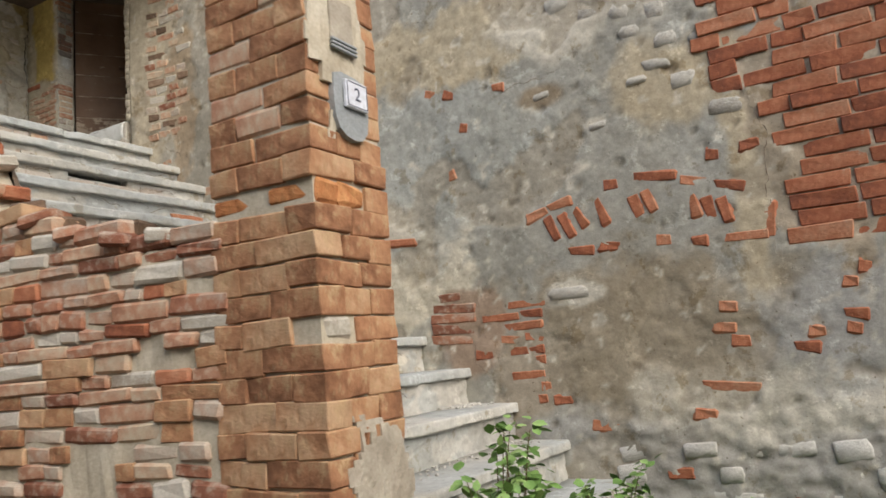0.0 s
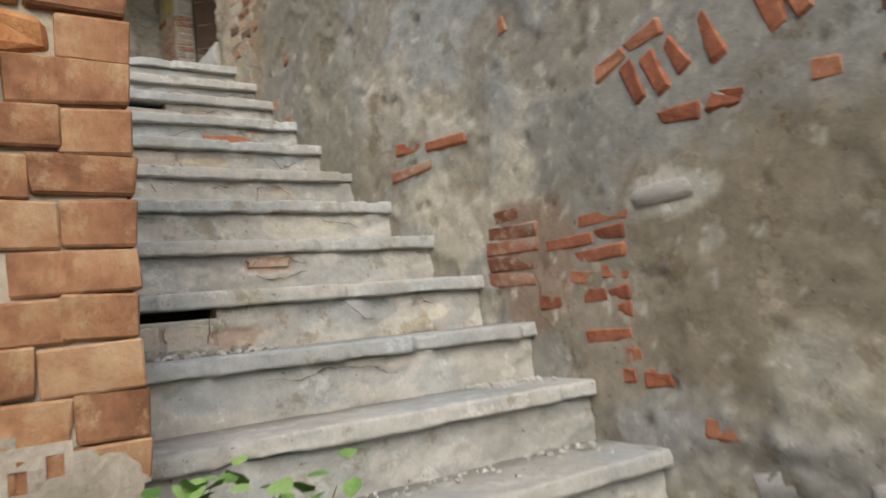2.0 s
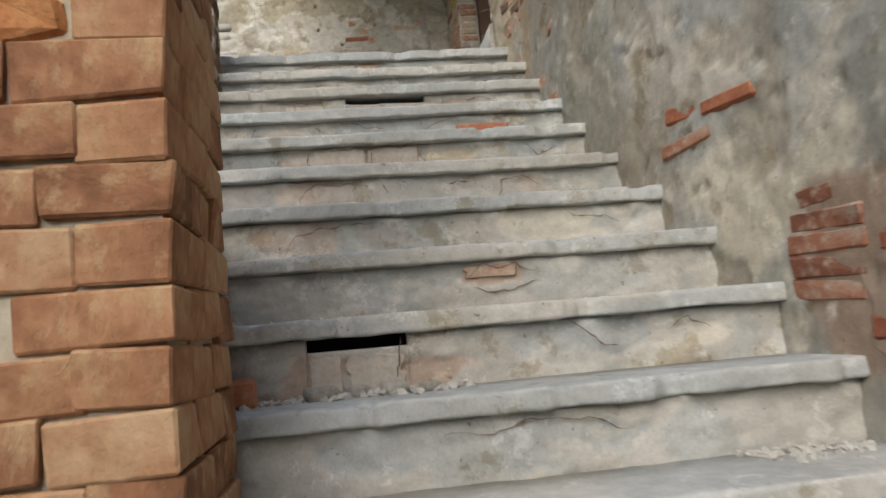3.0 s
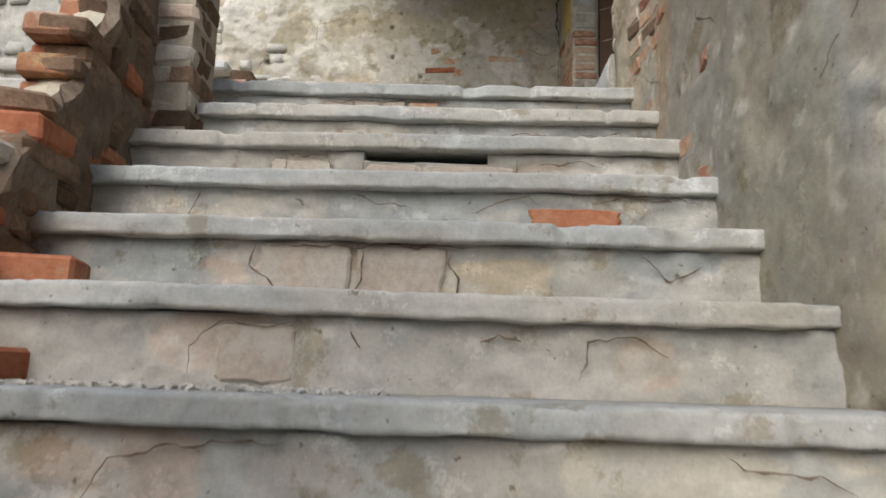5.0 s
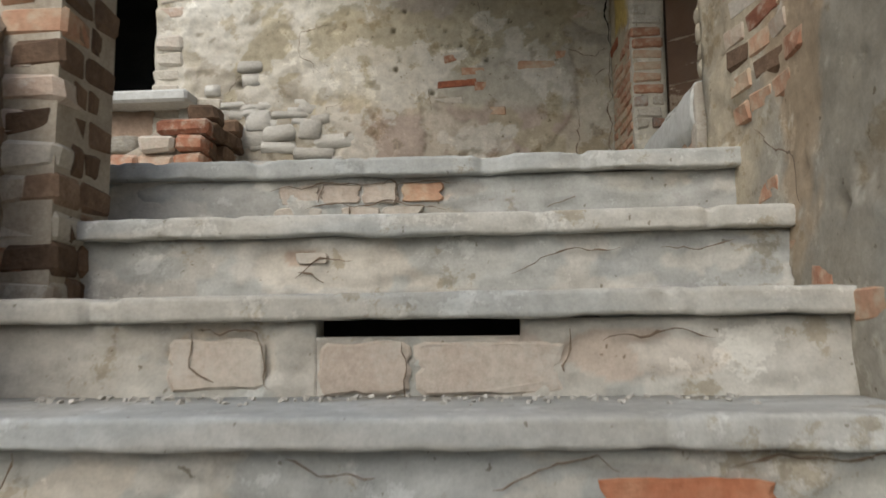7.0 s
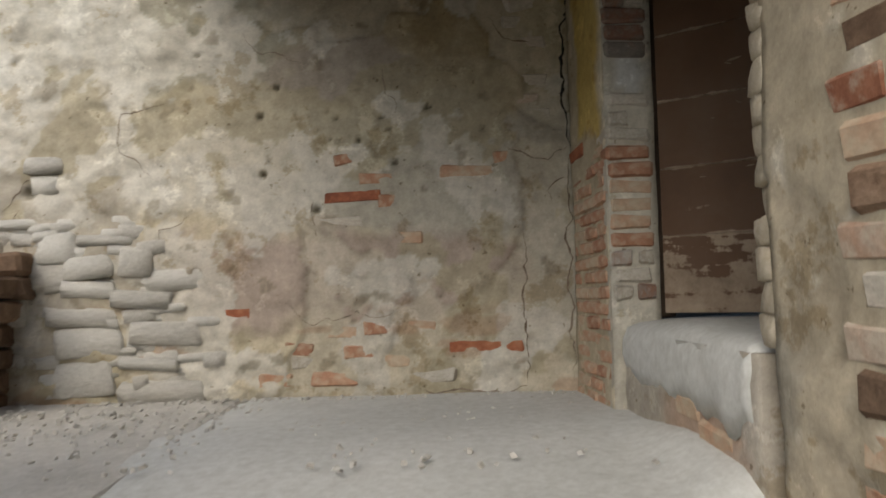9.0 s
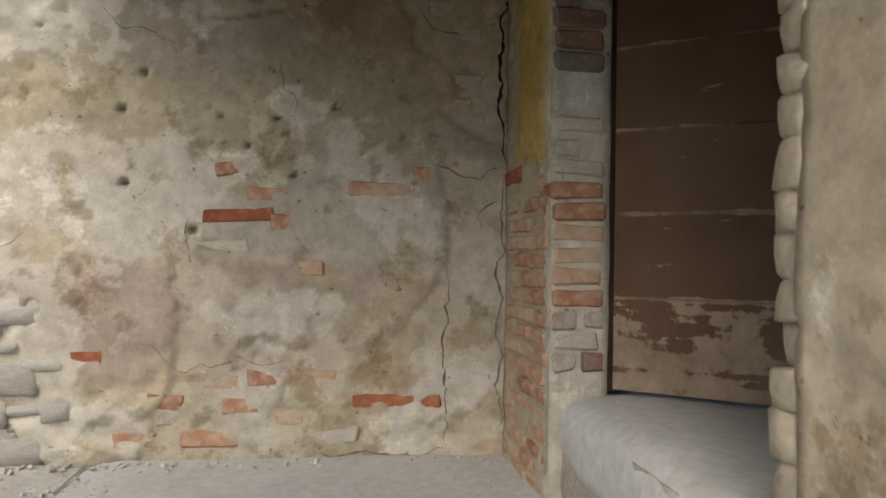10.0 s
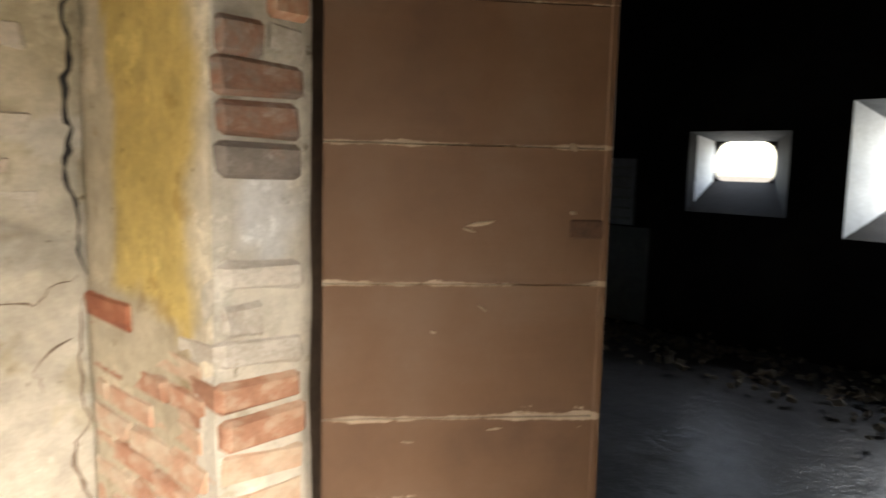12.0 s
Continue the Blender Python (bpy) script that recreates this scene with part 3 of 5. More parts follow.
pier = rough_panel("wall_door_pier", (PIER_X, BACK + 0.005, 2.0), pier_dir, (0, 0, 1), PIER_W, 2.95, 0.02, pier_tone, plain_depth(7.0, 0.008, 0.006), PLASTER, 0.11)
tagged(pier, "door pier with faded yellow wash over pale brick", "wall", kind="structure")
pier_turn = Matrix.Rotation(math.atan2(pier_dir.y, pier_dir.x), 4, "Z")
z, k = 2.43, 0
while z < 3.1:
    u = 0.015
    for l in ((0.13, 0.12, 0.1) if k % 2 else (0.06, 0.14, 0.14)):
        p = V3((PIER_X, BACK + 0.005, z)) + pier_dir * (u + l / 2)
        lay(JAMBS, pier, p + V3((0.0595 + rng.gauss(0, 0.002), 0.01, 0)), l - 0.005, 0.0375, pier_turn, 0.12)
        u += l
    z += 0.0415
    k += 1
lay(RED, pier, V3((PIER_X, BACK, 3.13)) + pier_dir * 0.08 + V3((0.052, 0.01, 0)), 0.17, 0.04, pier_turn)

reveal_dir = V3((1.0, 0.0, 0.0))
reveal_start = V3((PIER_X, BACK + 0.005, 0)) + pier_dir * PIER_W
reveal = rough_panel("wall_door_reveal", reveal_start + V3((0.002, -0.004, 2.0)), reveal_dir, (0, 0, 1), 0.125, 2.95, 0.02, lambda u, v: blend((0.47, 0.44, 0.37), [(0.1, 0.95, 0.1, 0.5, LIME, 0.9), (0.07, 1.275, 0.035, 0.06, (0.62, 0.62, 0.6), 0.2), (0.1, 2.2, 0.1, 0.3, (0.32, 0.28, 0.14), 0.8)], u, v, 5), plain_depth(9.0, 0.006, 0.006), PLASTER, 0.05)
tagged(reveal, "splayed door reveal of sooty limed bricks", "wall", kind="structure")
reveal_in = V3((-reveal_dir.y, reveal_dir.x, 0))
reveal_turn = Matrix.Rotation(math.atan2(reveal_dir.y, reveal_dir.x), 4, "Z")
z = 2.72
while z < 4.4:
    if not 3.22 < z < 3.33:
        for u, l in ((0.058, 0.112),) if rng.random() < 0.6 else ((0.032, 0.058), (0.092, 0.052)):
            if rng.random() < 0.96:
                p = reveal_start + reveal_dir * u + reveal_in * (0.046 + rng.gauss(0, 0.002)) + V3((0, 0, z))
                lay(rng.choice((SOOTY, SOOTY, SOOTY, LIMED, JAMBS, JAMBS)), reveal, p, l - rng.uniform(0.0, 0.012), 0.04, reveal_turn)
    z += 0.0445

# near jamb: rounded limed brick ends on the edge
z = SILL - 0.02
while z < LINTEL:
    h = rng.uniform(0.042, 0.054)
    ob = new("brick", rng.choice(PEBBLES_LIME))
    ob.parent = wall_right
    ob.matrix_basis = pose(-0.118 + rng.gauss(0, 0.003), JAMB_NEAR - 0.045 + rng.gauss(0, 0.004), z + h / 2, rng.gauss(0, 4), 0, rng.gauss(0, 4)) @ Matrix.Diagonal((0.07, 0.06, h * 1.25, 1))
    z += h
z = 2.47
while z < 3.5:
    y = 5.04 - 0.05 * rng.random()
    while y > 4.72:
        l = rng.choice((0.16, 0.11, 0.1))
        if rng.random() < (0.97 if z < 3.0 else 0.85):
            wall_brick(y - l / 2, z, l - 0.004, rng.gauss(0, 1), 0.056, rng.choice((LIMED, JAMBS, JAMBS, DIRT_SHADE, PALE)), 0.003)
        y -= l
    z += 0.061
for y, z, l in ((4.42, 2.0, 0.14), (4.3, 1.88, 0.12), (4.75, 2.12, 0.12), (4.86, 2.26, 0.1), (4.6, 2.05, 0.1), (4.3, 2.2, 0.1)):
    wall_brick(y, z, l, rng.gauss(0, 5), 0.06, JAMBS, 0.001)

# sloping cement sill
bm = bmesh.new()
prof = [(-0.15, SILL - 0.16), (-0.164, SILL - 0.11), (-0.162, SILL - 0.05), (-0.15, SILL - 0.02), (-0.115, SILL - 0.008), (-0.04, SILL - 0.004), (0.36, SILL + 0.012), (0.36, SILL - 0.14), (-0.12, SILL - 0.14)]
rows = []
for i in range(29):
    y = 5.97 - (5.97 - JAMB_NEAR) * i / 28
    rows.append([bm.verts.new((x + 0.006 * fbm(y * 8, x), y, z + 0.01 * fbm(y * 6, x * 6, 2) + (0.05 * fbm(y * 7, 1.0, 6.0) if z < SILL - 0.1 and x < -0.13 else 0))) for x, z in prof])
for a, b in zip(rows, rows[1:]):
    for i in range(9):
        bm.faces.new((a[i], a[(i + 1) % 9], b[(i + 1) % 9], b[i]))
bm.faces.new(rows[0][::-1])
bm.faces.new(rows[-1])
sill = link_mesh("door_sill", bm, CEMENT, True)
tagged(sill, "smooth grey cement door sill with worn edge", "sill", kind="structure")

# ---- back wall of the landing ----
WALL_LEFT = -2.235
# Brown upper right patch: stain and shading both put into the tone.
ZB = [
    (1.75, 1.6, 0.75, 0.6, (0.36, 0.29, 0.175), 0.9), (0.35, 1.4, 0.45, 0.7, (0.6, 0.57, 0.49), 0.6), (1.0, 0.72, 0.42, 0.22, LIME, 0.5), (1.65, 0.65, 0.42, 0.24, (0.47, 0.44, 0.37), 0.5), (0.9, 1.1, 0.3, 0.16, (0.36, 0.34, 0.27), 0.4),
    (1.35, 0.98, 0.22, 0.12, (0.4, 0.35, 0.29), 0.4), (1.4, 0.35, 0.6, 0.16, (0.44, 0.36, 0.3), 0.6), (2.0, 0.55, 0.16, 0.4, (0.42, 0.39, 0.33), 0.4), (2.0, 1.2, 0.1, 0.25, (0.36, 0.29, 0.14), 0.5), (0.35, 0.5, 0.4, 0.4, (0.45, 0.41, 0.34), 0.5),
    (1.95, 1.65, 0.16, 0.2, (0.4, 0.27, 0.19), 0.25), (1.55, 1.65, 0.05, 0.45, (0.44, 0.39, 0.28), 0.4),
]


def flaked(x, z):
    """1 where the outer coat of plaster has come away."""
    return smooth01((fbm(x * 2.0, z * 2.0, 11.0, 5) + 0.35 * smooth01((2.95 - z) / 0.4) - 0.22) / 0.015)


def back_tone(u, v):
    x, z = WALL_LEFT + u, v + COURSE_Z
    c = blend((0.54, 0.47, 0.34), ZB, u, v - 0.1, 6.0)
    c = c.lerp(V3((0.56, 0.51, 0.41)), 0.6 * flaked(x, z))
    c = c.lerp(V3((0.41, 0.36, 0.25)), 0.7 * smooth01((fbm(x * 2.6, z * 2.6, 41.0, 5) - 0.2) / 0.025))
    c = c.lerp(V3((0.63, 0.6, 0.53)), 0.7 * smooth01((fbm(x * 3.3, z * 3.3, 51.0, 5) - 0.2 + 0.25 * smooth01((-0.9 - x) / 0.5)) / 0.025))
    c = c.lerp(V3((0.2, 0.165, 0.11)), 0.5 * smooth01((fbm(x * 12, z * 12, 61.0, 3) - 0.52) / 0.06))
    # Pits are sunk in back_depth; their inner shade is painted here.
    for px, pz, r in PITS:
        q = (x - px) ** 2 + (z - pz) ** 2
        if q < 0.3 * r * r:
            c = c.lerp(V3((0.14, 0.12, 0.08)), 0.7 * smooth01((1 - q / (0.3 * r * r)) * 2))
    return c.lerp(V3((0.42, 0.27, 0.18)), 0.5 * smooth01((fbm(x * 3.1, z * 9, 71.0, 3) - 0.28) / 0.06) * smooth01((2.75 - z) / 0.15))


PITS = [(-1.145, 3.28, 0.024), (-1.095, 3.37, 0.02), (-0.635, 3.3, 0.02), (-0.935, 3.2, 0.012), (-0.905, 3.2, 0.012), (-0.845, 3.2, 0.018), (-1.135, 3.1, 0.024), (-0.735, 3.13, 0.02), (-0.825, 3.08, 0.018), (-0.975, 2.99, 0.026), (-0.465, 3.23, 0.012), (-1.335, 3.47, 0.012), (-0.915, 3.27, 0.014), (-0.775, 3.27, 0.018), (-0.605, 2.72, 0.012), (-1.835, 3.06, 0.045), (-0.755, 3.23, 0.014), (-1.355, 3.18, 0.012)]
COURSE_Z = 2.33


def back_depth(u, v):
    x, z = WALL_LEFT + u, v + COURSE_Z
    d = 0.012 * fbm(x * 1.6, z * 1.6, 4.0, 3) + 0.004 * fbm(x * 9, z * 9, 1.0, 4)
    d += 0.014 * smooth01((-1.15 - x) / 0.3) * fbm(x * 8, z * 11, 3.0, 4)
    d += 0.012 * smooth01((2.75 - z) / 0.2) * fbm(x * 10, z * 16, 5.0, 3)
    for px, pz, r in PITS:
        q = (x - px) ** 2 + (z - pz) ** 2
        if q < r * r * 4:
            d -= 0.035 * math.exp(-q / (r * r * 0.1))
    return d - 0.008 * flaked(x, z)


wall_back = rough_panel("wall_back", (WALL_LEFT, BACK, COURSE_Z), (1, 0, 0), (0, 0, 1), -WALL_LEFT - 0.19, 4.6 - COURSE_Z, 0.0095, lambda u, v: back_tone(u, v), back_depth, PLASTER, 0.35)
tagged(wall_back, "landing back wall of flaking beige plaster over stone", "wall", kind="structure")


def back_brick(x, z, length, tilt, kind=PALE, height=0.055, proud=0.006):
    lay(kind, wall_back, (x, BACK + 0.06 - proud - back_depth(x - WALL_LEFT, z - COURSE_Z), z), length, height, FACE_SOUTH @ pose(0, 0, 0, 0, -tilt, 0))


for x, z, l, t in ((-0.865, 3.03, 0.18, 1), (-0.495, 3.1, 0.22, 1), (-0.895, 3.14, 0.06, 9), (-0.415, 3.14, 0.05, 7), (-0.475, 2.57, 0.23, -1), (-1.215, 2.68, 0.08, -2)):
    back_brick(x, z, l, t, RED if x in (-0.475, -1.215, -0.865) else JAMBS, 0.04, 0.003)
for x, z, l, t in ((-0.915, 2.95, 0.16, 2), (-0.715, 2.9, 0.12, -1), (-0.685, 2.63, 0.13, -2), (-0.905, 2.62, 0.09, -3), (-1.025, 2.53, 0.09, -4), (-1.175, 2.63, 0.08, -2), (-1.035, 2.57, 0.09, -5), (-0.755, 2.53, 0.11, 0), (-0.855, 2.56, 0.1, 2), (-0.655, 2.48, 0.18, 0), (-0.925, 2.48, 0.15, 0), (-0.795, 3.08, 0.11, 0), (-0.755, 3.01, 0.08, 0), (-1.105, 2.48, 0.1, 0), (-0.805, 2.63, 0.08, 0)):
    back_brick(x, z, l, t, JAMBS if rng.random() < 0.7 else LIMED, 0.046, 0.002)
for i, z in enumerate((3.62, 3.56, 3.5, 3.44, 3.38, 3.32, 3.27)):
    back_brick(-0.325 - 0.02 * (i % 2), z, 0.16 - 0.02 * (i % 3), 2, LIMED, 0.05, 0.0005)
STONES_BACK = [
    (-1.815, 2.82, 0.2, 0.09), (-1.605, 2.91, 0.16, 0.03), (-1.655, 2.83, 0.14, 0.06), (-1.515, 2.84, 0.1, 0.075), (-1.395, 2.79, 0.19, 0.055), (-1.655, 2.765, 0.15, 0.045), (-1.685, 2.68, 0.18, 0.045), (-1.475, 2.54, 0.17, 0.03), (-1.655, 2.61, 0.19, 0.08), (-1.665, 2.5, 0.17, 0.09),
    (-1.495, 2.73, 0.17, 0.045), (-1.425, 2.63, 0.21, 0.06), (-1.905, 2.96, 0.18, 0.03), (-1.745, 2.89, 0.11, 0.08), (-2.045, 2.93, 0.12, 0.06), (-1.785, 3.08, 0.09, 0.05), (-1.955, 3.03, 0.07, 0.045), (-1.435, 2.46, 0.25, 0.055), (-1.795, 3.14, 0.11, 0.045), (-1.925, 2.71, 0.18, 0.09),
]
for x, z, w, h in STONES_BACK:
    cobble(wall_back, (x, BACK + 0.045 - back_depth(x - WALL_LEFT, z - COURSE_Z), z), (w * 1.1, 0.12, h * 1.25), pose(0, 0, 0, 0, rng.uniform(-5, 5), 0), BLOCKS)
for _ in range(90):
    x, z = rng.uniform(-2.1, -1.25), rng.uniform(2.45, 2.98)
    if x < -1.4 or z < 2.68:
        cobble(wall_back, (x, BACK + 0.03 - back_depth(x - WALL_LEFT, z - COURSE_Z), z), (rng.uniform(0.05, 0.13), 0.07, rng.uniform(0.025, 0.05)), pose(0, 0, 0, 0, rng.uniform(-8, 8), 0), BLOCKS)
z = 2.45
while z < 4.7:
    for x, l in ((WALL_LEFT + 0.06 + rng.uniform(-0.012, 0.012), 0.13), (WALL_LEFT + 0.22, 0.2)):
        if z < 3.0 or l < 0.15:
            back_brick(x, z, l, rng.gauss(0, 1), LIMED, 0.064, 0.01)
    z += 0.074



def on_back(x, z):
    return (x, BACK - back_depth(x - WALL_LEFT, z - COURSE_Z), z)


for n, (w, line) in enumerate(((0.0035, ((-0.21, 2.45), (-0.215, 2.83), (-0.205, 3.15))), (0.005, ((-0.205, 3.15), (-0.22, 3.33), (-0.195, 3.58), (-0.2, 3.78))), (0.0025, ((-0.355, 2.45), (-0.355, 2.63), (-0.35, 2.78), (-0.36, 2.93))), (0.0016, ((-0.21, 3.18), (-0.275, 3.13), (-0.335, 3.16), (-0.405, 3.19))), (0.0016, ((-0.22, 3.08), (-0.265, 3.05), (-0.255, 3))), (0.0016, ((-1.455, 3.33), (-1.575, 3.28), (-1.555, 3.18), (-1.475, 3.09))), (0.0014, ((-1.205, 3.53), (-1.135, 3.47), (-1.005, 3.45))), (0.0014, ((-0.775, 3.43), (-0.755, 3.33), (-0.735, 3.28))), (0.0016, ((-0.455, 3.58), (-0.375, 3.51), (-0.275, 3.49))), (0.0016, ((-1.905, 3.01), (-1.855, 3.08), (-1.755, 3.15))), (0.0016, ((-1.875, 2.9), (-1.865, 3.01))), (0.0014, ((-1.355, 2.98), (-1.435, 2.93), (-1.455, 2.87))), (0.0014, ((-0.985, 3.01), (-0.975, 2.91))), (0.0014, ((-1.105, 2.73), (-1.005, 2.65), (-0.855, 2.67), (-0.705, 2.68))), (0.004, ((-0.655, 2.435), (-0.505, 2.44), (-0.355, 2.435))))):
    crack(wall_back, line, on_back, (0, -1, 0), w, 0.022, n * 2.7, NEAR_BLACK if w > 0.0045 else MORTAR_DARK)

# the facade goes on past a window
FAR_LEFT = -6.0
for name, x0, x1, z0, z1 in (("wall_back_left", FAR_LEFT, -2.95, -0.1, 4.6), ("wall_under_window", -2.95, WALL_LEFT, -0.1, 2.95), ("wall_over_window", -2.95, WALL_LEFT, 4.1, 4.6)):
    w = rough_panel(name, (x0, BACK + 0.003, z0), (1, 0, 0), (0, 0, 1), x1 - x0, z1 - z0, 0.05, lambda u, v: blend((0.5, 0.48, 0.43), [(1.5, 3.5, 1.0, 0.6, LIME, 0.8), (0.6, 2.8, 0.4, 0.3, PINK, 0.6)], u, v, 2), plain_depth(13.0, 0.02, 0.025), PLASTER, 0.35)
    tagged(w, "sunlit whitewashed rubble facade beside the landing", "wall", kind="structure")
    if name != "wall_over_window":
        z = 1.9
        while z < z1 - 0.1:
            x = x0 + 0.05
            while x < x1 - 0.1:
                s = rng.uniform(0.1, 0.26)
                if x > -4.6 and rng.random() < 0.8:
                    if rng.random() < 0.72:
                        cobble(w, (x + s / 2, BACK + 0.02, z), (s * 0.95, 0.11, rng.uniform(0.07, 0.1)), pose(0, 0, 0, 0, rng.uniform(-7, 7), 0))
                    else:
                        lay(PALE, w, (x + s / 2, BACK + 0.05, z), min(s, 0.25), 0.06, FACE_SOUTH)
                x += s
            z += 0.1
tagged(link_mesh("window_sill", box_bm((1.15, 0.5, 0.055), (-2.6, BACK + 0.12, 2.98), 0.012), CEMENT), "grey stone window sill slab", "sill", kind="structure")
# Plain near-black box that closes the window opening from behind.
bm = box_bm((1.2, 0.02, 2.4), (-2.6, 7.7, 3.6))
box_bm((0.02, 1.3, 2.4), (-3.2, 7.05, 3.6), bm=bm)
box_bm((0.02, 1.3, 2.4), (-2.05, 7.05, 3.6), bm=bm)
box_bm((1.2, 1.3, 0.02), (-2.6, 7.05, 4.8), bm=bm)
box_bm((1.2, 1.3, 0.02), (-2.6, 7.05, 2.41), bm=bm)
tagged(link_mesh("wall_dark_store", bm, NEAR_BLACK), "near-black room box behind the window", "wall", kind="structure")

# ---- staircase ----
stairs = new("staircase")
tagged(stairs, "worn pale stone staircase with patched plaster risers", "stairs", kind="structure")


def parapet_x(y):
    """The outer face of the parapet, which spreads from the lower to the upper pillar."""
    return -1.66 - 0.113 * (y - 2.7)


def left_end(k):
    return parapet_x(FIRST + RUN * k) + 0.12 if k > 2 else -1.3


SLIP = {5: -0.03, 6: -0.02, 7: -0.1, 8: -0.15, 9: -0.09, 10: -0.12, 11: -0.17, 12: -0.16}


def tread(k):
    """One slab with a rounded, chipped nosing; the last one is the landing."""
    y0, z1 = FIRST + RUN * k, RISE * (k + 1) + LIFT
    xa = left_end(k)
    deep = RUN + 0.06 if k < 12 else BACK + 0.02 - y0
    bm = bmesh.new()
    prof = [(0.03, -TREAD), (0.006, -TREAD), (0.0, -TREAD * 0.92), (0.0, -TREAD * 0.8), (0.0, -TREAD * 0.5), (0.0, -TREAD * 0.22), (0.001, -TREAD * 0.1), (0.005, -0.001), (0.012, 0.0), (0.05, 0.0), (deep * 0.5, 0.0), (deep, 0.0), (deep, -TREAD)]
    n = 190
    rings, tones = [], []
    base = V3((0.5, 0.485, 0.44)) if k % 3 else V3((0.46, 0.46, 0.435))
    for i in range(n + 1):
        x = xa + (0.03 - xa) * i / n
        ring = []
        sag = 0.005 * fbm(x * 1.1, k * 3.7, 1.0, 2)
        chip = max(0.0, fbm(x * 9, k * 5.1, 4.0, 5) - 0.22) * 0.035
        lip = 0.005 * fbm(x * 7, k * 3.3, 8.0, 5)
        for j, (y, z) in enumerate(prof):
            front = 1.0 if j < 8 else 0.6 if j == 8 else 0.0
            v = bm.verts.new((x, y0 + y + front * (0.004 * fbm(x * 4, k * 2.2, j * 0.1) + 0.003 * fbm(x * 30, k * 2.2, j * 0.6) + chip), z1 + z + sag * (1 if j < 10 else 0.2) - (chip * 0.5 if 4 < j < 9 else 0) + 0.0025 * fbm(x * 9, j, k) + (lip if j < 3 else 0)))
            ring.append(v)
            dusty = 0.25 * max(0, fbm(x * 3, y * 6, k + 0.5))
            side = smooth01((x + 0.5) / 0.5) * (0.35 if k in (7, 12) else 0.0)
            c = base.lerp(V3((0.39, 0.42, 0.425)), smooth01(0.5 + 2 * fbm(x * 1.6, k * 2.0, j * 0.1)) * 0.6).lerp(V3((0.3, 0.27, 0.2)), side * 0.6)
            if k == 12 and j > 8:
                c = c.lerp(V3((0.64, 0.62, 0.57)), 0.85)
            tones.append(c.lerp(V3((0.55, 0.54, 0.5)), dusty))
        rings.append(ring)
    m = len(prof)
    for a, b in zip(rings, rings[1:]):
        for j in range(m):
            bm.faces.new((b[j], b[(j + 1) % m], a[(j + 1) % m], a[j]))
    bm.faces.new(rings[0])
    bm.faces.new(rings[-1][::-1])
    me = bpy.data.meshes.new("tread")
    bmesh.ops.recalc_face_normals(bm, faces=bm.faces)
    bm.to_mesh(me)
    bm.free()
    me.materials.append(STEP_STONE)
    layer = me.attributes.new("tone", "FLOAT_COLOR", "POINT")
    flat = np.ones((len(tones), 4), np.float32)
    flat[:, :3] = [tuple(t) for t in tones]
    layer.data.foreach_set("color", flat.ravel())
    me.polygons.foreach_set("use_smooth", [len(p.vertices) == 4 for p in me.polygons])
    return under(new("tread", me), stairs)


PEACH, SKY_GREY, SAND = (0.52, 0.425, 0.35), (0.39, 0.415, 0.415), (0.53, 0.49, 0.42)
RISER_ZONES = {
    2: [(0.8, 0.06, 0.4, 0.06, GREY, 0.06)],
    3: [(0.5, 0.08, 0.3, 0.06, SKY_GREY, 0.06)],
    4: [(1.02, 0.09, 0.17, 0.07, SKY_GREY, 0.03), (0.45, 0.04, 0.3, 0.05, PINK, 0.06), (1.3, 0.07, 0.1, 0.03, LIME, 0.06)],
    5: [(0.9, 0.09, 0.1, 0.03, PINK, 0.03), (0.3, 0.07, 0.4, 0.06, GREY, 0.06)],
    6: [(0.38, 0.08, 0.14, 0.06, PEACH, 0.03), (0.62, 0.07, 0.08, 0.04, PINK, 0.06), (1.2, 0.08, 0.2, 0.06, LIME, 0.06)],
    7: [(0.5, 0.08, 0.13, 0.06, PEACH, 0.03), (1.25, 0.06, 0.08, 0.05, PEACH, 0.03), (0.15, 0.06, 0.2, 0.08, GREY, 0.06)],
    8: [(0.22, 0.08, 0.32, 0.12, (0.33, 0.37, 0.385), 0.06), (0.72, 0.07, 0.26, 0.09, PEACH, 0.03), (1.1, 0.05, 0.2, 0.07, (0.56, 0.47, 0.33), 0.06), (1.4, 0.1, 0.1, 0.04, (0.34, 0.37, 0.38), 0.03)],
    9: [(0.3, 0.06, 0.25, 0.06, SAND, 0.06), (0.8, 0.08, 0.3, 0.06, SKY_GREY, 0.06), (1.5, 0.07, 0.12, 0.05, LIME, 0.06)],
    10: [(0.48, 0.06, 0.09, 0.06, (0.54, 0.46, 0.37), 0.03), (0.75, 0.06, 0.09, 0.06, PEACH, 0.03), (0.95, 0.06, 0.13, 0.06, (0.5, 0.43, 0.38), 0.03), (1.2, 0.07, 0.14, 0.05, PEACH, 0.06)],
    11: [(0.85, 0.08, 0.3, 0.06, SAND, 0.06), (1.45, 0.07, 0.2, 0.05, (0.36, 0.37, 0.38), 0.06), (0.6, 0.09, 0.04, 0.02, PINK, 0.03)],
    12: [(0.75, 0.1, 0.25, 0.03, PEACH, 0.03), (0.75, 0.04, 0.22, 0.03, SAND, 0.03), (1.35, 0.11, 0.12, 0.03, SAND, 0.03)],
}


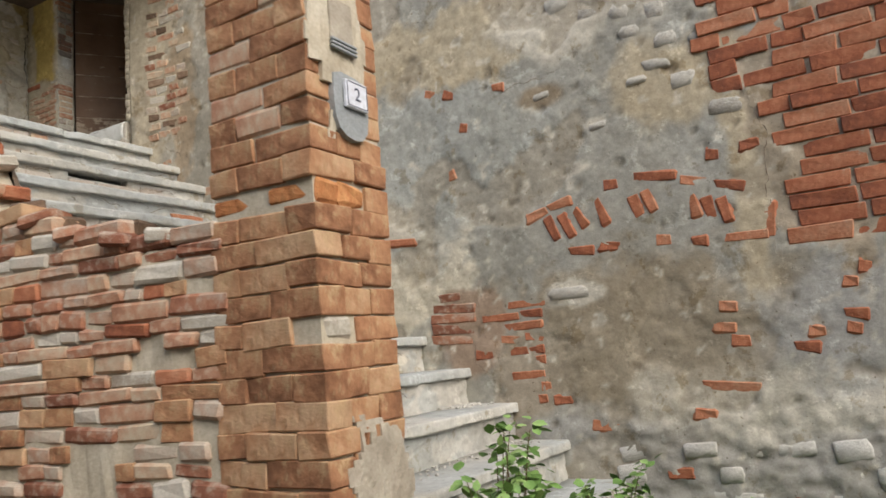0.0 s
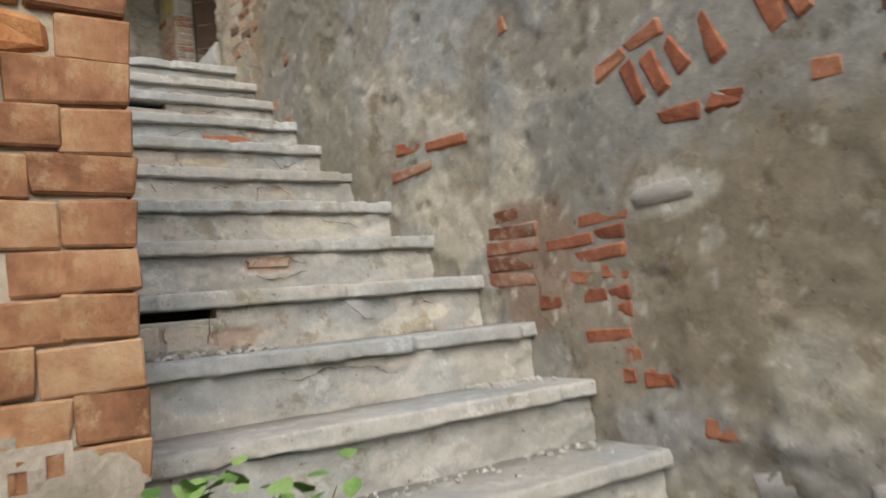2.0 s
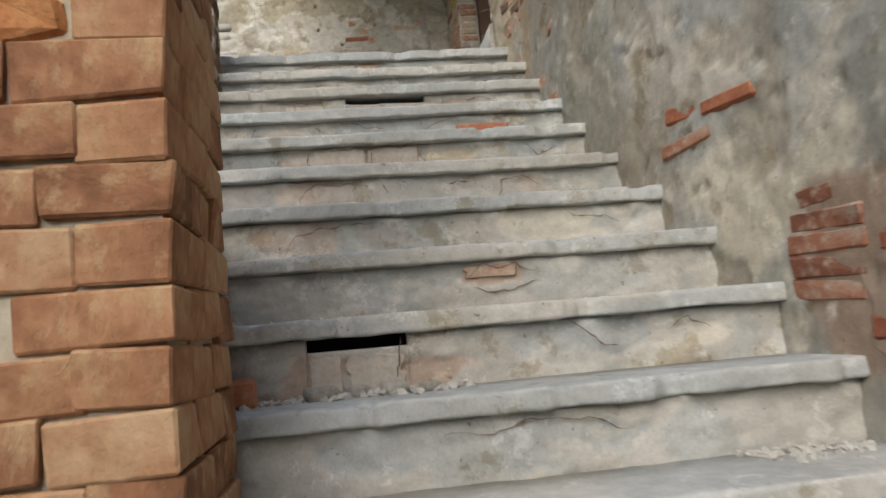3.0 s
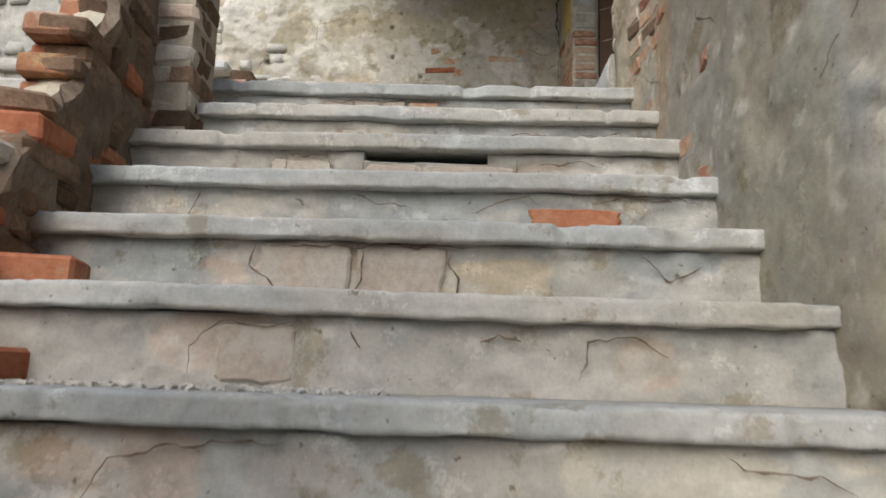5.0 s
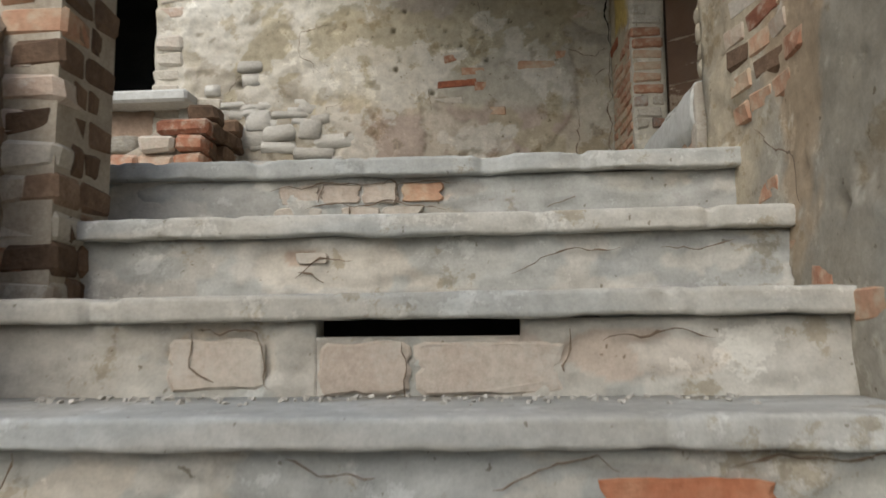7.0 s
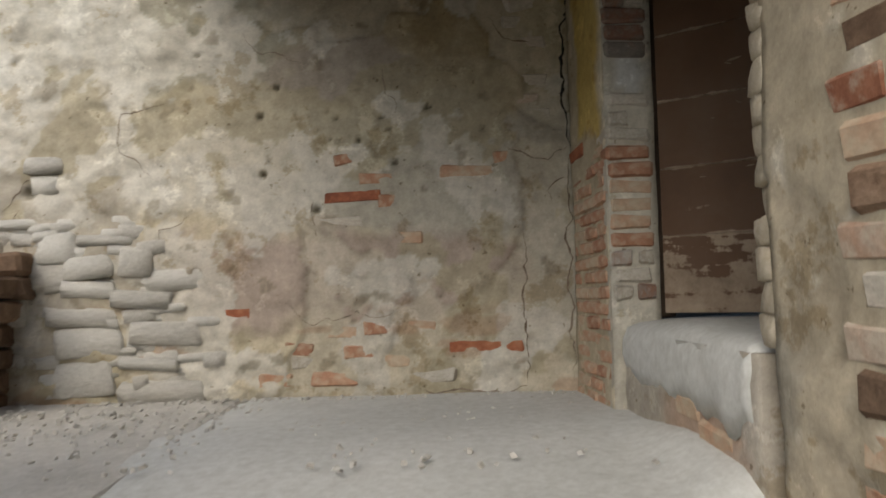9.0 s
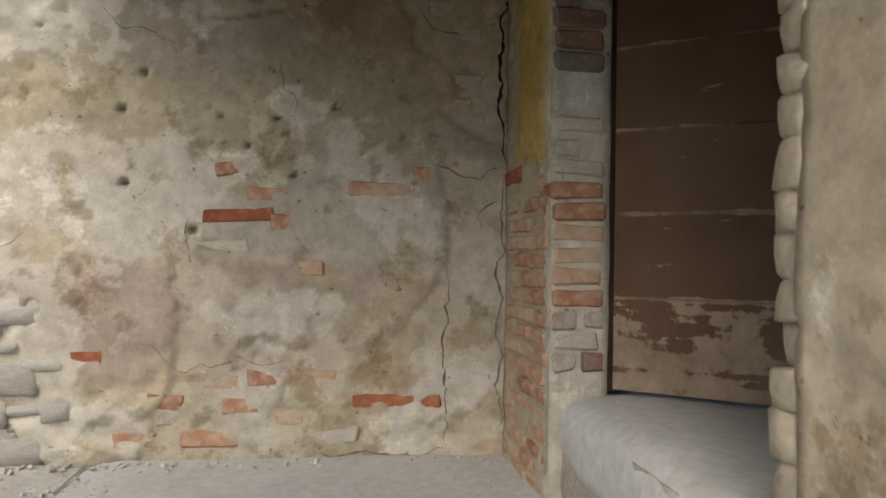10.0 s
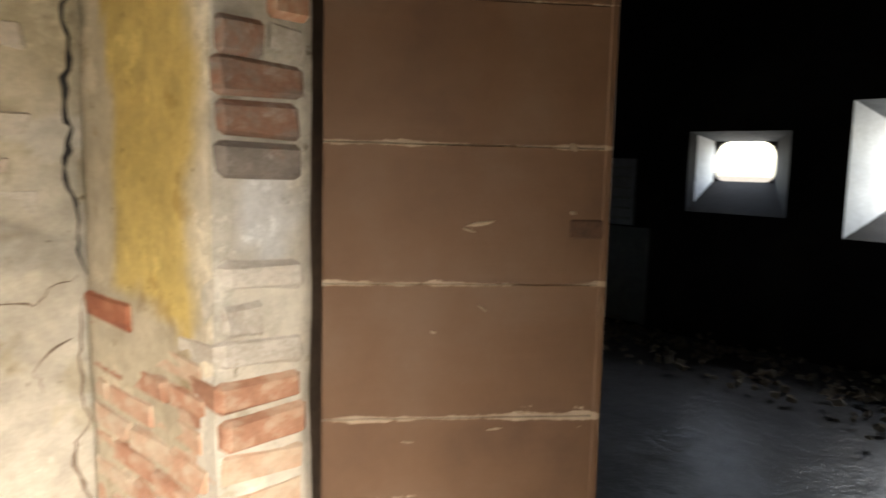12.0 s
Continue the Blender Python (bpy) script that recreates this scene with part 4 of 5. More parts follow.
def riser(k):
    y0, z0 = FIRST + RUN * k + 0.03, (RISE * k + LIFT if k else -0.2) - 0.02
    xa = left_end(k)
    u0 = (-1.55 if k > 3 else -1.3) + SLIP.get(k, 0.0)
    h = RISE * (k + 1) + LIFT - TREAD - z0
    base = {2: (0.4, 0.4, 0.37), 1: (0.4, 0.4, 0.37), 0: (0.38, 0.38, 0.35), 12: (0.4, 0.4, 0.38)}.get(k, (0.475, 0.455, 0.41))
    gap = {10: (-1.015, -0.66), 4: (-1.17, -0.935)}.get(k)

    def depth(u, v):
        x = u0 + u
        d = 0.006 * fbm(x * 3, v * 5, k * 2.0) + 0.006 * fbm(x * 12, v * 20, k * 2.0 + 5)
        for i, zone in enumerate(RISER_ZONES.get(k, ())):
            if zone[5] < 0.35:
                d -= 0.005 * smooth01((1 - patch_reach(zone, i, u, v - 0.02, k * 1.7)) / 0.06 + 0.5)
        return d

    def tone(u, v):
        c = V3(base).lerp(blend(base, RISER_ZONES.get(k, ()), u, v - 0.02, k * 1.7), 0.72)
        c = c.lerp(V3((0.4, 0.41, 0.39)), 0.7 * smooth01((fbm(u * 3.5, v * 5, k * 4.0 + 3, 4) - 0.1) / 0.05))
        return c.lerp(V3((0.56, 0.54, 0.49)), 0.6 * smooth01((fbm(u * 5, v * 8, k * 4.0 + 17, 4) - 0.25) / 0.05))
    spans = [(xa, 0.03, h)]
    if gap:
        spans = [(xa, gap[0], h), (gap[0], gap[1], h - 0.03), (gap[1], 0.03, h)]
    for a, b, hh in spans:
        ob = rough_panel("riser", (a, y0, z0), (1, 0, 0), (0, 0, 1), b - a, hh, 0.008, lambda u, v: tone(u + a - u0, v), lambda u, v: depth(u + a - u0, v), STEP_FACE, 0.05)
        under(ob, stairs)
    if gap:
        # Near-black sheet added behind the gap, in place of its shade.
        part("infill", box_bm((gap[1] - gap[0] + 0.3, 0.02, 0.3), ((gap[0] + gap[1]) / 2, y0 + 0.13, z0 + h - 0.14)), NEAR_BLACK, stairs, "dark sheet in place of the shade behind a gap")


for k in range(13):
    tread(k)
    riser(k)
RISER_CRACKS = {
    3: (((-0.9, 0.1), (-0.6, 0.11), (-0.5, 0.08)),),
    4: (((-0.55, 0.12), (-0.5, 0.09), (-0.42, 0.05)), ((-0.3, 0.1), (-0.24, 0.12), (-0.19, 0.08)), ((-0.96, 0.12), (-0.97, 0.02))),
    5: (((-0.72, 0.08), (-0.68, 0.12), (-0.58, 0.115), (-0.52, 0.09)), ((-0.7, 0.06), (-0.6, 0.045), (-0.52, 0.07))),
    6: (((-1.23, 0.02), (-1.19, 0.09), (-1.08, 0.11), (-0.95, 0.115)), ((-0.35, 0.12), (-0.28, 0.09), (-0.22, 0.1), (-0.18, 0.07))),
    7: (((-1.1, 0.03), (-1.1, 0.08), (-1.05, 0.11), (-0.98, 0.1), (-0.9, 0.115)), ((-0.82, 0.11), (-0.8, 0.08)), ((-0.42, 0.04), (-0.4, 0.09), (-0.33, 0.1), (-0.27, 0.08)), ((-0.6, 0.1), (-0.52, 0.105))),
    8: (((-1.02, 0.12), (-1.03, 0.08), (-0.98, 0.03), (-0.96, 0.0)), ((-1.02, 0.122), (-0.8, 0.12), (-0.55, 0.123)), ((-0.79, 0.115), (-0.79, 0.05), (-0.81, 0.01)), ((-0.6, 0.11), (-0.59, 0.01)), ((-0.2, 0.1), (-0.14, 0.06), (-0.08, 0.09))),
    9: (((-1.3, 0.12), (-1.32, 0.03), (-1.33, 0.01)), ((-0.9, 0.11), (-0.86, 0.09), (-0.78, 0.1)), ((-0.62, 0.08), (-0.55, 0.11), (-0.48, 0.12), (-0.44, 0.11)), ((-0.3, 0.115), (-0.15, 0.12), (-0.05, 0.11))),
    10: (((-1.12, 0.11), (-1.0, 0.115), (-0.99, 0.03), (-0.98, 0.02)), ((-1.12, 0.11), (-1.12, 0.06), (-1.07, 0.03)), ((-0.74, 0.09), (-0.74, 0.0)), ((-0.46, 0.11), (-0.46, 0.04)), ((-0.4, 0.1), (-0.28, 0.11), (-0.22, 0.1))),
    11: (((-0.95, 0.06), (-0.9, 0.085), (-0.83, 0.08)), ((-0.95, 0.055), (-0.88, 0.04)), ((-0.5, 0.05), (-0.4, 0.09), (-0.28, 0.1)), ((-0.2, 0.1), (-0.05, 0.105))),
    12: (((-1.1, 0.1), (-1.05, 0.12), (-0.9, 0.115), (-0.75, 0.12), (-0.62, 0.11)), ((-1.03, 0.06), (-0.85, 0.065), (-0.65, 0.06)), ((-0.78, 0.11), (-0.79, 0.065)), ((-0.9, 0.06), (-0.9, 0.01)), ((-0.97, 0.11), (-0.98, 0.07)), ((-0.42, 0.05), (-0.35, 0.07))),
}
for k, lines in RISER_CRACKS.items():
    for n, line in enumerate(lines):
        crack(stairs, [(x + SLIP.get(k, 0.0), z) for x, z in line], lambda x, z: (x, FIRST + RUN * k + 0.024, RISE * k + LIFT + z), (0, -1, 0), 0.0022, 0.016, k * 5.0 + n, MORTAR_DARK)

SLAB = grain_material("faded_pink_slab", [(0.2, (0.4, 0.33, 0.27)), (0.45, (0.48, 0.41, 0.345)), (0.65, (0.5, 0.45, 0.385)), (0.85, (0.52, 0.48, 0.42))], 9, 0.9, 70, 0.004, 0.35, ((0.5, 0.475, 0.42), 0.5, 0.7))


def riser_block(k, x0, x1, z0, z1, material=SLAB, proud=0.001):
    """A slab or brick laid bare in a riser: a worn block with an uneven outline."""
    w, h = x1 - x0, z1 - z0
    bm = bmesh.new()
    edge = []
    for n in range(28):
        a = n * 2 * math.pi / 28
        c, q = math.cos(a), math.sin(a)
        r = 1 / max(abs(c), abs(q))
        wob = 1 + 0.16 * fbm(c * 2 + k * 3.1, q * 2 + x0 * 9, 2.0, 3)
        edge.append(((x0 + x1) / 2 + min(1, max(-1, c * r * 1.05)) * w / 2 * wob * 0.98, (z0 + z1) / 2 + min(1, max(-1, q * r * 1.05)) * h / 2 * wob * 0.96))
    y, z = FIRST + RUN * k + 0.03, RISE * k + LIFT
    rings = [[bm.verts.new((x, y + d, z + v)) for x, v in edge] for d in (0.03, 0.001 - proud)]
    mid = ((x0 + x1) / 2, (z0 + z1) / 2)
    rings.append([bm.verts.new((mid[0] + (x - mid[0]) * 0.93, y - proud - 0.0025 - 0.003 * fbm(x * 9, v * 9, k), z + mid[1] + (v - mid[1]) * 0.9)) for x, v in edge])
    for a, b in zip(rings, rings[1:]):
        for n in range(28):
            m = (n + 1) % 28
            bm.faces.new((a[n], a[m], b[m], b[n]))
    bm.faces.new(rings[2])
    bm.faces.new(rings[0][::-1])
    bmesh.ops.recalc_face_normals(bm, faces=bm.faces)
    part("slab" if h > 0.08 else "brick", bm, material, stairs)


for row in ((8, -1.165, -0.965, 0.005, 0.132), (8, -0.953, -0.77, 0.005, 0.126), (10, -1.285, -1.105, 0.01, 0.1), (10, -0.845, -0.59, 0.002, 0.094), (12, -1.24, -1.14, 0.066, 0.118), (12, -1.135, -1.035, 0.068, 0.118), (12, -1.03, -0.94, 0.066, 0.118), (12, -1.25, -1.13, 0.015, 0.06), (12, -1.085, -0.985, 0.012, 0.06), (12, -0.98, -0.88, 0.014, 0.06), (7, -1.16, -1.02, 0.01, 0.115), (4, -1.165, -1.09, 0.0, 0.092), (4, -1.08, -0.945, 0.0, 0.09), (11, -1.125, -1.055, 0.075, 0.1)):
    riser_block(*row)
riser_block(10, -1.01, -0.85, 0.002, 0.094)
riser_block(12, -0.932, -0.83, 0.068, 0.116, BRICK_JAMB)
riser_block(5, -0.75, -0.6, 0.085, 0.118, BRICK_PALE, 0.002)
riser_block(9, -0.562, -0.336, 0.022, 0.095, BRICK, 0.003)


def landing_z(y):
    """The landing floor, which rises a little towards the back wall."""
    return LANDING + 0.037 * smooth01((y - 5.1) / 0.7)


# landing left of the stairs and the solid core under it
bm = box_bm((1.3, BACK - 5.0, 0.3), (-1.85, (BACK + 5.0) / 2, LANDING - 0.146), 0.01)
for v in bm.verts:
    if v.co.y > 5.6 and v.co.z > LANDING - 0.1:
        v.co.z += 0.037
tagged(link_mesh("floor_landing", bm, DUST), "dusty rubble-strewn landing floor", "floor", kind="structure")
bm = bmesh.new()
bmesh.ops.create_grid(bm, x_segments=60, y_segments=40, size=0.5)
for v in bm.verts:
    x, y = v.co.x, v.co.y
    v.co = V3((-0.68 + x * 1.16 + 0.06 * fbm(y * 3, 2.0) * (1 if x < -0.45 else 0), 5.75 + y * 1.16, 0))
    fillet = 0.045 * smooth01((v.co.x + 0.27) / 0.14) * smooth01((5.85 - v.co.y) / 0.4) * smooth01((v.co.y - 5.16) / 0.12)
    v.co.z = landing_z(v.co.y) + 0.005 + 0.004 * fbm(v.co.x * 3, v.co.y * 3) + fillet - 0.012 * smooth01((-1.12 - v.co.x) / 0.12) - 0.012 * smooth01((5.26 - v.co.y) / 0.08)
tagged(link_mesh("floor_cement", bm, CEMENT, True), "smooth pale grey cement landing floor", "floor", kind="structure")

# ---- lower pillar with the house number ----
PX0, PX1, PY0, PY1, PTOP = -1.655, -1.285, 2.275, 2.71, 4.2
pillar = new("brick_pillar")
pillar.matrix_basis = Matrix.Translation(((PX0 + PX1) / 2, (PY0 + PY1) / 2, 0))
tagged(pillar, "weathered ochre brick pillar with crumbling lime mortar", "pillar")
part("core", box_bm((PX1 - PX0 - 0.03, PY1 - PY0 - 0.03, PTOP + 0.2), ((PX0 + PX1) / 2, (PY0 + PY1) / 2, PTOP / 2 - 0.1)), CREAM_LIME, pillar, "pale lime mortar core")
CH = 0.0815
z, k = 0.03 - 3 * CH, 0
while z < PTOP - 0.1:
    slim = 0.006 if z > 1.45 else 0.0
    x0, x1, y0, y1 = PX0 + slim, PX1 - slim, PY0 + slim, PY1 - slim
    h = CH - 0.002
    knocked = abs(z + CH / 2 - 1.375) < CH / 2
    for face in "WSEN":
        horizontal = face in "SN"
        a, b = (x0, x1) if horizontal else (y0, y1)
        span = b - a
        own = (k % 2 == 0) == horizontal
        if not own:
            a, b = a + 0.12, b - 0.12
        cuts = [a, a + (b - a) * (0.55 if k % 4 < 2 else 0.45), b] if (b - a) > 0.3 else [a, b]
        for c0, c1 in zip(cuts, cuts[1:]):
            out = rng.gauss(0, 0.0025) - (0.005 if knocked and face in "WS" else 0)
            l, c = c1 - c0 - 0.001, (c0 + c1) / 2
            if face == "S" and 1.52 < z < 2.3 and c < -1.36:
                out -= 0.003
            if face == "W":
                at, turn = (x0 + 0.06 - out, c, z + CH / 2), FACE_WEST
            elif face == "E":
                at, turn = (x1 - 0.06 + out, c, z + CH / 2), FACE_EAST
            elif face == "S":
                at, turn = (c, y0 + 0.06 - out, z + CH / 2), FACE_SOUTH
            else:
                at, turn = (c, y1 - 0.06 + out, z + CH / 2), pose(0, 0, 0, 0, 0, 180)
            rubbly = abs(z + CH / 2 - 0.965) < CH / 2 and face in "WS" and rng.random() < 0.35
            lay(FRESH if knocked and face in "WS" else LIMED if rubbly else JAMBS if face in "WS" and z > 1.5 and rng.random() < 0.45 else OCHRE, pillar, at, l * (0.7 if rubbly else 1), h * rng.uniform(0.95, 1.03), turn)
    z += CH
    k += 1
# lime plaster left on the stair side of the front, and the low skirt
def lime(name, at, size, seed, label):
    bm = bmesh.new()
    bmesh.ops.create_grid(bm, x_segments=26, y_segments=26, size=0.5)
    drop = [v for v in bm.verts if math.hypot(v.co.x, v.co.y) * 2 + 0.5 * fbm(v.co.x * 5, v.co.y * 5, seed) > 0.98]
    bmesh.ops.delete(bm, geom=drop, context="VERTS")
    for v in bm.verts:
        r = math.hypot(v.co.x, v.co.y) * 2
        v.co = V3((v.co.x * size[0], -0.004 - 0.012 * smooth01((1.05 - r) * 3) - 0.005 * fbm(v.co.x * 9, v.co.y * 9, seed), v.co.y * size[1])) + V3(at)
    made = bmesh.ops.extrude_face_region(bm, geom=list(bm.faces))
    for v in made["geom"]:
        if isinstance(v, bmesh.types.BMVert):
            v.co.y += 0.03
    bmesh.ops.recalc_face_normals(bm, faces=bm.faces)
    return part(name, bm, CREAM_LIME if label.startswith("cream") else MORTAR, pillar, label)


lime("plaster_patch", (-1.5, PY0 + 0.008, 1.92), (0.3, 0.75), 2.0, "cream lime plaster remnant")
lime("plaster_patch", (-1.42, PY0 + 0.004, 0.48), (0.34, 0.46), 5.0, "grey-beige plaster remnant")
bm = bmesh.new()
outline = [(-0.08, 0.1), (-0.045, 0.112), (0.03, 0.108), (0.075, 0.098), (0.088, 0.06), (0.09, -0.02), (0.082, -0.07), (0.055, -0.1), (0.015, -0.108), (-0.03, -0.1), (-0.062, -0.078), (-0.08, -0.04), (-0.086, 0.03)]
top = [bm.verts.new((-1.47 + x * 0.97, PY0 - 0.014, 1.655 + z * 0.97)) for x, z in outline]
bot = [bm.verts.new((-1.47 + x, PY0 + 0.02, 1.655 + z)) for x, z in outline]
bm.faces.new(top)
bm.faces.new(bot[::-1])
for i in range(len(top)):
    bm.faces.new((top[i], bot[i], bot[(i + 1) % len(top)], top[(i + 1) % len(top)]))
bmesh.ops.recalc_face_normals(bm, faces=bm.faces)
part("mortar_plate", bm, SLATE, pillar, "dark grey mortar bed")
card = part("number_plate", box_bm((0.11, 0.014, 0.09), (-1.455, PY0 - 0.023, 1.695), 0.002), PAPER, pillar, "white house number plate, figure 2")
for sx, sz, dx, dz in ((0.1, 0.002, 0, 0.039), (0.1, 0.002, 0, -0.039), (0.002, 0.078, 0.049, 0), (0.002, 0.078, -0.049, 0)):
    part("border_line", box_bm((sx, 0.002, sz), (-1.455 + dx, PY0 - 0.0305, 1.695 + dz)), INK, card)
font = bpy.data.curves.new("figure", "FONT")
font.body, font.size, font.align_x, font.align_y, font.extrude = "2", 0.062, "CENTER", "CENTER", 0.0006
tmp = new("figure_outline", font)
fig = bpy.data.meshes.new_from_object(tmp.evaluated_get(bpy.context.evaluated_depsgraph_get()))
bpy.data.objects.remove(tmp)
fig.materials.clear()
fig.materials.append(INK)
fig.transform(Matrix.Translation((-1.455, PY0 - 0.0312, 1.695)) @ pose(0, 0, 0, 90, 0, 0))
under(new("figure", fig), card)
old = part("old_plate", box_bm((0.11, 0.012, 0.15), (-1.495, PY0 - 0.012, 1.93), 0.004), MORTAR, pillar, "worn blank plaster plate")
for i in range(3):
    part("moulding", box_bm((0.125, 0.012, 0.009), (-1.495, PY0 - 0.021, 1.86 - i * 0.013), 0.002), SLATE, old)

# ---- upper pillar ----
upper = new("brick_pillar")
UX0, UX1, UY0, UY1 = -1.9, -1.595, 4.635, 4.86
upper.matrix_basis = Matrix.Translation(((UX0 + UX1) / 2, (UY0 + UY1) / 2, 1.9))
tagged(upper, "limewashed brick pillar at the stair head", "pillar")
part("core", box_bm((UX1 - UX0 - 0.012, UY1 - UY0 - 0.012, 2.1), ((UX0 + UX1) / 2, (UY0 + UY1) / 2, 2.95)), MORTAR, upper)
z, k = 1.9, 0
while z < 3.93:
    for face in "WSE":
        a, b = (UX0, UX1) if face == "S" else (UY0, UY1)
        if (k % 2 == 0) != (face == "S"):
            a, b = a + 0.06, b - 0.06
        mid = a + (b - a) * rng.uniform(0.4, 0.6)
        for c0, c1 in ((a, mid), (mid, b)):
            out, c, l = rng.gauss(0, 0.003), (c0 + c1) / 2, c1 - c0 - 0.003
            at, turn = {"W": ((UX0 + 0.06, c, z), FACE_WEST), "S": ((c, UY0 + 0.06 - out, z), FACE_SOUTH), "E": ((UX1 - 0.06 + out, c, z), FACE_EAST)}[face]
            # The east face has its shade painted in as darker brown brick.
            lay(DIRT_SHADE if face == "E" else LIMED if rng.random() < 0.7 else JAMBS, upper, at, l, 0.066, turn)
    z += 0.072
    k += 1

# ---- broken stair parapet ----
parapet = new("stair_parapet")
tagged(parapet, "half-collapsed brick and rubble stair parapet", "wall", kind="structure")


def parapet_top(y):
    pts = ((2.6, 1.3), (3.1, 1.34), (3.5, 1.46), (3.78, 1.58), (3.9, 1.82), (4.15, 2.06), (4.22, 2.2), (4.4, 2.5), (4.7, 2.7))
    for (a, za), (b, zb) in zip(pts, pts[1:]):
        if y <= b:
            return za + (zb - za) * max(0.0, (y - a) / (b - a))
    return pts[-1][1]


bm = bmesh.new()
cols = []
for i in range(61):
    y = 2.66 + 2.0 * i / 60
    PO = parapet_x(y)
    PI = PO + 0.17
    t = parapet_top(y) - 0.05 + 0.03 * fbm(y * 8, 1.0)
    ring = [(PO + 0.015, -0.2)] + [(PO + 0.015 + 0.014 * fbm(y * 6, j * 0.9), t * j / 8) for j in range(1, 9)] + [((PO + PI) / 2, t + 0.02), (PI - 0.03, t), (PI - 0.03, -0.2)]
    cols.append([bm.verts.new((x, y, z)) for x, z in ring])
m = len(cols[0])
for a, b in zip(cols, cols[1:]):
    for j in range(m):
        bm.faces.new((a[j], b[j], b[(j + 1) % m], a[(j + 1) % m]))
bm.faces.new(cols[0])
bm.faces.new(cols[-1][::-1])
bmesh.ops.recalc_face_normals(bm, faces=bm.faces)
part("core", bm, CREAM_LIME, parapet, "crumbling pale lime mortar core")
verts, faces, tones = [], [], []
for i in range(121):
    y = 2.75 + 1.9 * i / 120
    low = max(0.0, RISE * ((y - FIRST) / RUN) - 0.35)
    for j in range(31):
        z = low + (parapet_top(y) - 0.01 + 0.03 * fbm(y * 9, 2.0) - low) * j / 30
        verts.append((parapet_x(y) + 0.162 + 0.03 * fbm(y * 7, z * 9, 3.0, 5) - (0.03 if j == 30 else 0), y, z))
for i in range(120):
    for j in range(30):
        a = i * 31 + j
        faces.append((a, a + 31, a + 32, a + 1))
inner = bpy.data.meshes.new("inner_face")
inner.from_pydata(verts, [], faces)
# Shade of the stair side is put into this dark brown.
inner.materials.append(MORTAR_DARK)
tagged(under(new("inner_face", inner), parapet), "brown earthy rubble with shade in its colour, stair side")
z, k = -0.16, 0
while z < 2.6:
    h = rng.choice((0.05, 0.056, 0.062, 0.068))
    y = 2.7 - rng.uniform(0, 0.1)
    while y < 4.64:
        l = rng.choice((0.25, 0.2, 0.16, 0.13, 0.13, 0.09))
        c = y + l / 2
        if z + h < parapet_top(c) + rng.uniform(-0.03, 0.05):
            skim = fbm(c * 2.4, z * 2.8, 21.0, 3)
            if rng.random() < 0.93 and c > 2.72 and (skim < 0.33):
                kind = rng.choice((RED, WORN, WORN, PALE, OCHRE, OCHRE, LIMED, JAMBS, JAMBS))
                lay(kind, parapet, (parapet_x(c) + 0.06 + rng.gauss(0, 0.005), c, z + h / 2), l - 0.003, h, FACE_WEST @ pose(0, 0, 0, 0, rng.gauss(0, 1.2), 6.4 + rng.gauss(0, 1)))
            # Stair side bricks, most of them darkened to carry the shade there.
            if c > 2.8 and z > RISE * ((c - FIRST) / RUN) - 0.3 and z > 1.0 and rng.random() < 0.8:
                lay(DIRT_SHADE if rng.random() < 0.8 else RED, parapet, (parapet_x(c) + 0.106 + rng.gauss(0, 0.006), c, z + h / 2), l - 0.008, h, FACE_EAST @ pose(0, 0, 0, 0, rng.gauss(0, 1.5), 6.4 + rng.gauss(0, 1.5)))
        y += l
    z += h
    k += 1
for y in np.arange(2.78, 4.62, 0.085):
    for x in (parapet_x(y) + 0.055, parapet_x(y) + 0.095):
        if rng.random() < 0.2:
            lay(RED if rng.random() < 0.12 else (WORN if rng.random() < 0.6 else LIMED) if x < parapet_x(y) + 0.07 else DIRT_SHADE, parapet, (x + rng.gauss(0, 0.015), y, parapet_top(y) + rng.uniform(-0.03, 0.012)), rng.choice((0.16, 0.11, 0.11)), 0.05, pose(0, 0, 0, rng.gauss(0, 6), rng.gauss(0, 6), rng.uniform(60, 120)))

# stub of the landing parapet
stub = new("wall_stub")
stub.matrix_basis = Matrix.Translation((-2.05, 6.1, LANDING))
tagged(stub, "broken limewashed brick stub standing on the landing edge", "wall stub")


def stub_edge(z):
    """The stub's free end, which overhangs a little towards the top."""
    return -1.895 + 0.2 * (z - LANDING)


bm = box_bm((0.44, 0.32, 0.42), (-2.13, 6.15, LANDING + 0.2), 0.01)
for v in bm.verts:
    if v.co.z > LANDING + 0.2:
        v.co.z -= 0.5 * max(0.0, -1.95 - v.co.x)
part("core", bm, MORTAR, stub)
z = LANDING + 0.01
while z < LANDING + 0.48:
    x = stub_edge(z) + rng.uniform(-0.02, 0.01)
    while x > -2.35:
        l = rng.choice((0.22, 0.15, 0.12))
        if z < LANDING + 0.45 - 0.55 * (stub_edge(z) - x + l / 2):
            lay(LIMED if rng.random() < 0.65 else WORN, stub, (x - l / 2, 6.01 + rng.gauss(0, 0.008), z + 0.033), l - 0.004, 0.064, FACE_SOUTH)
        x -= l
    for y in (6.07, 6.19, 6.29):
        if z < LANDING + 0.4 or rng.random() < 0.5:
            # Shaded east end of the stub: shade given by the darker bricks.
            lay(DIRT_SHADE, stub, (stub_edge(z) - 0.06 + rng.gauss(0, 0.008), y, z + 0.033), 0.118, 0.064, FACE_EAST)
    z += 0.068

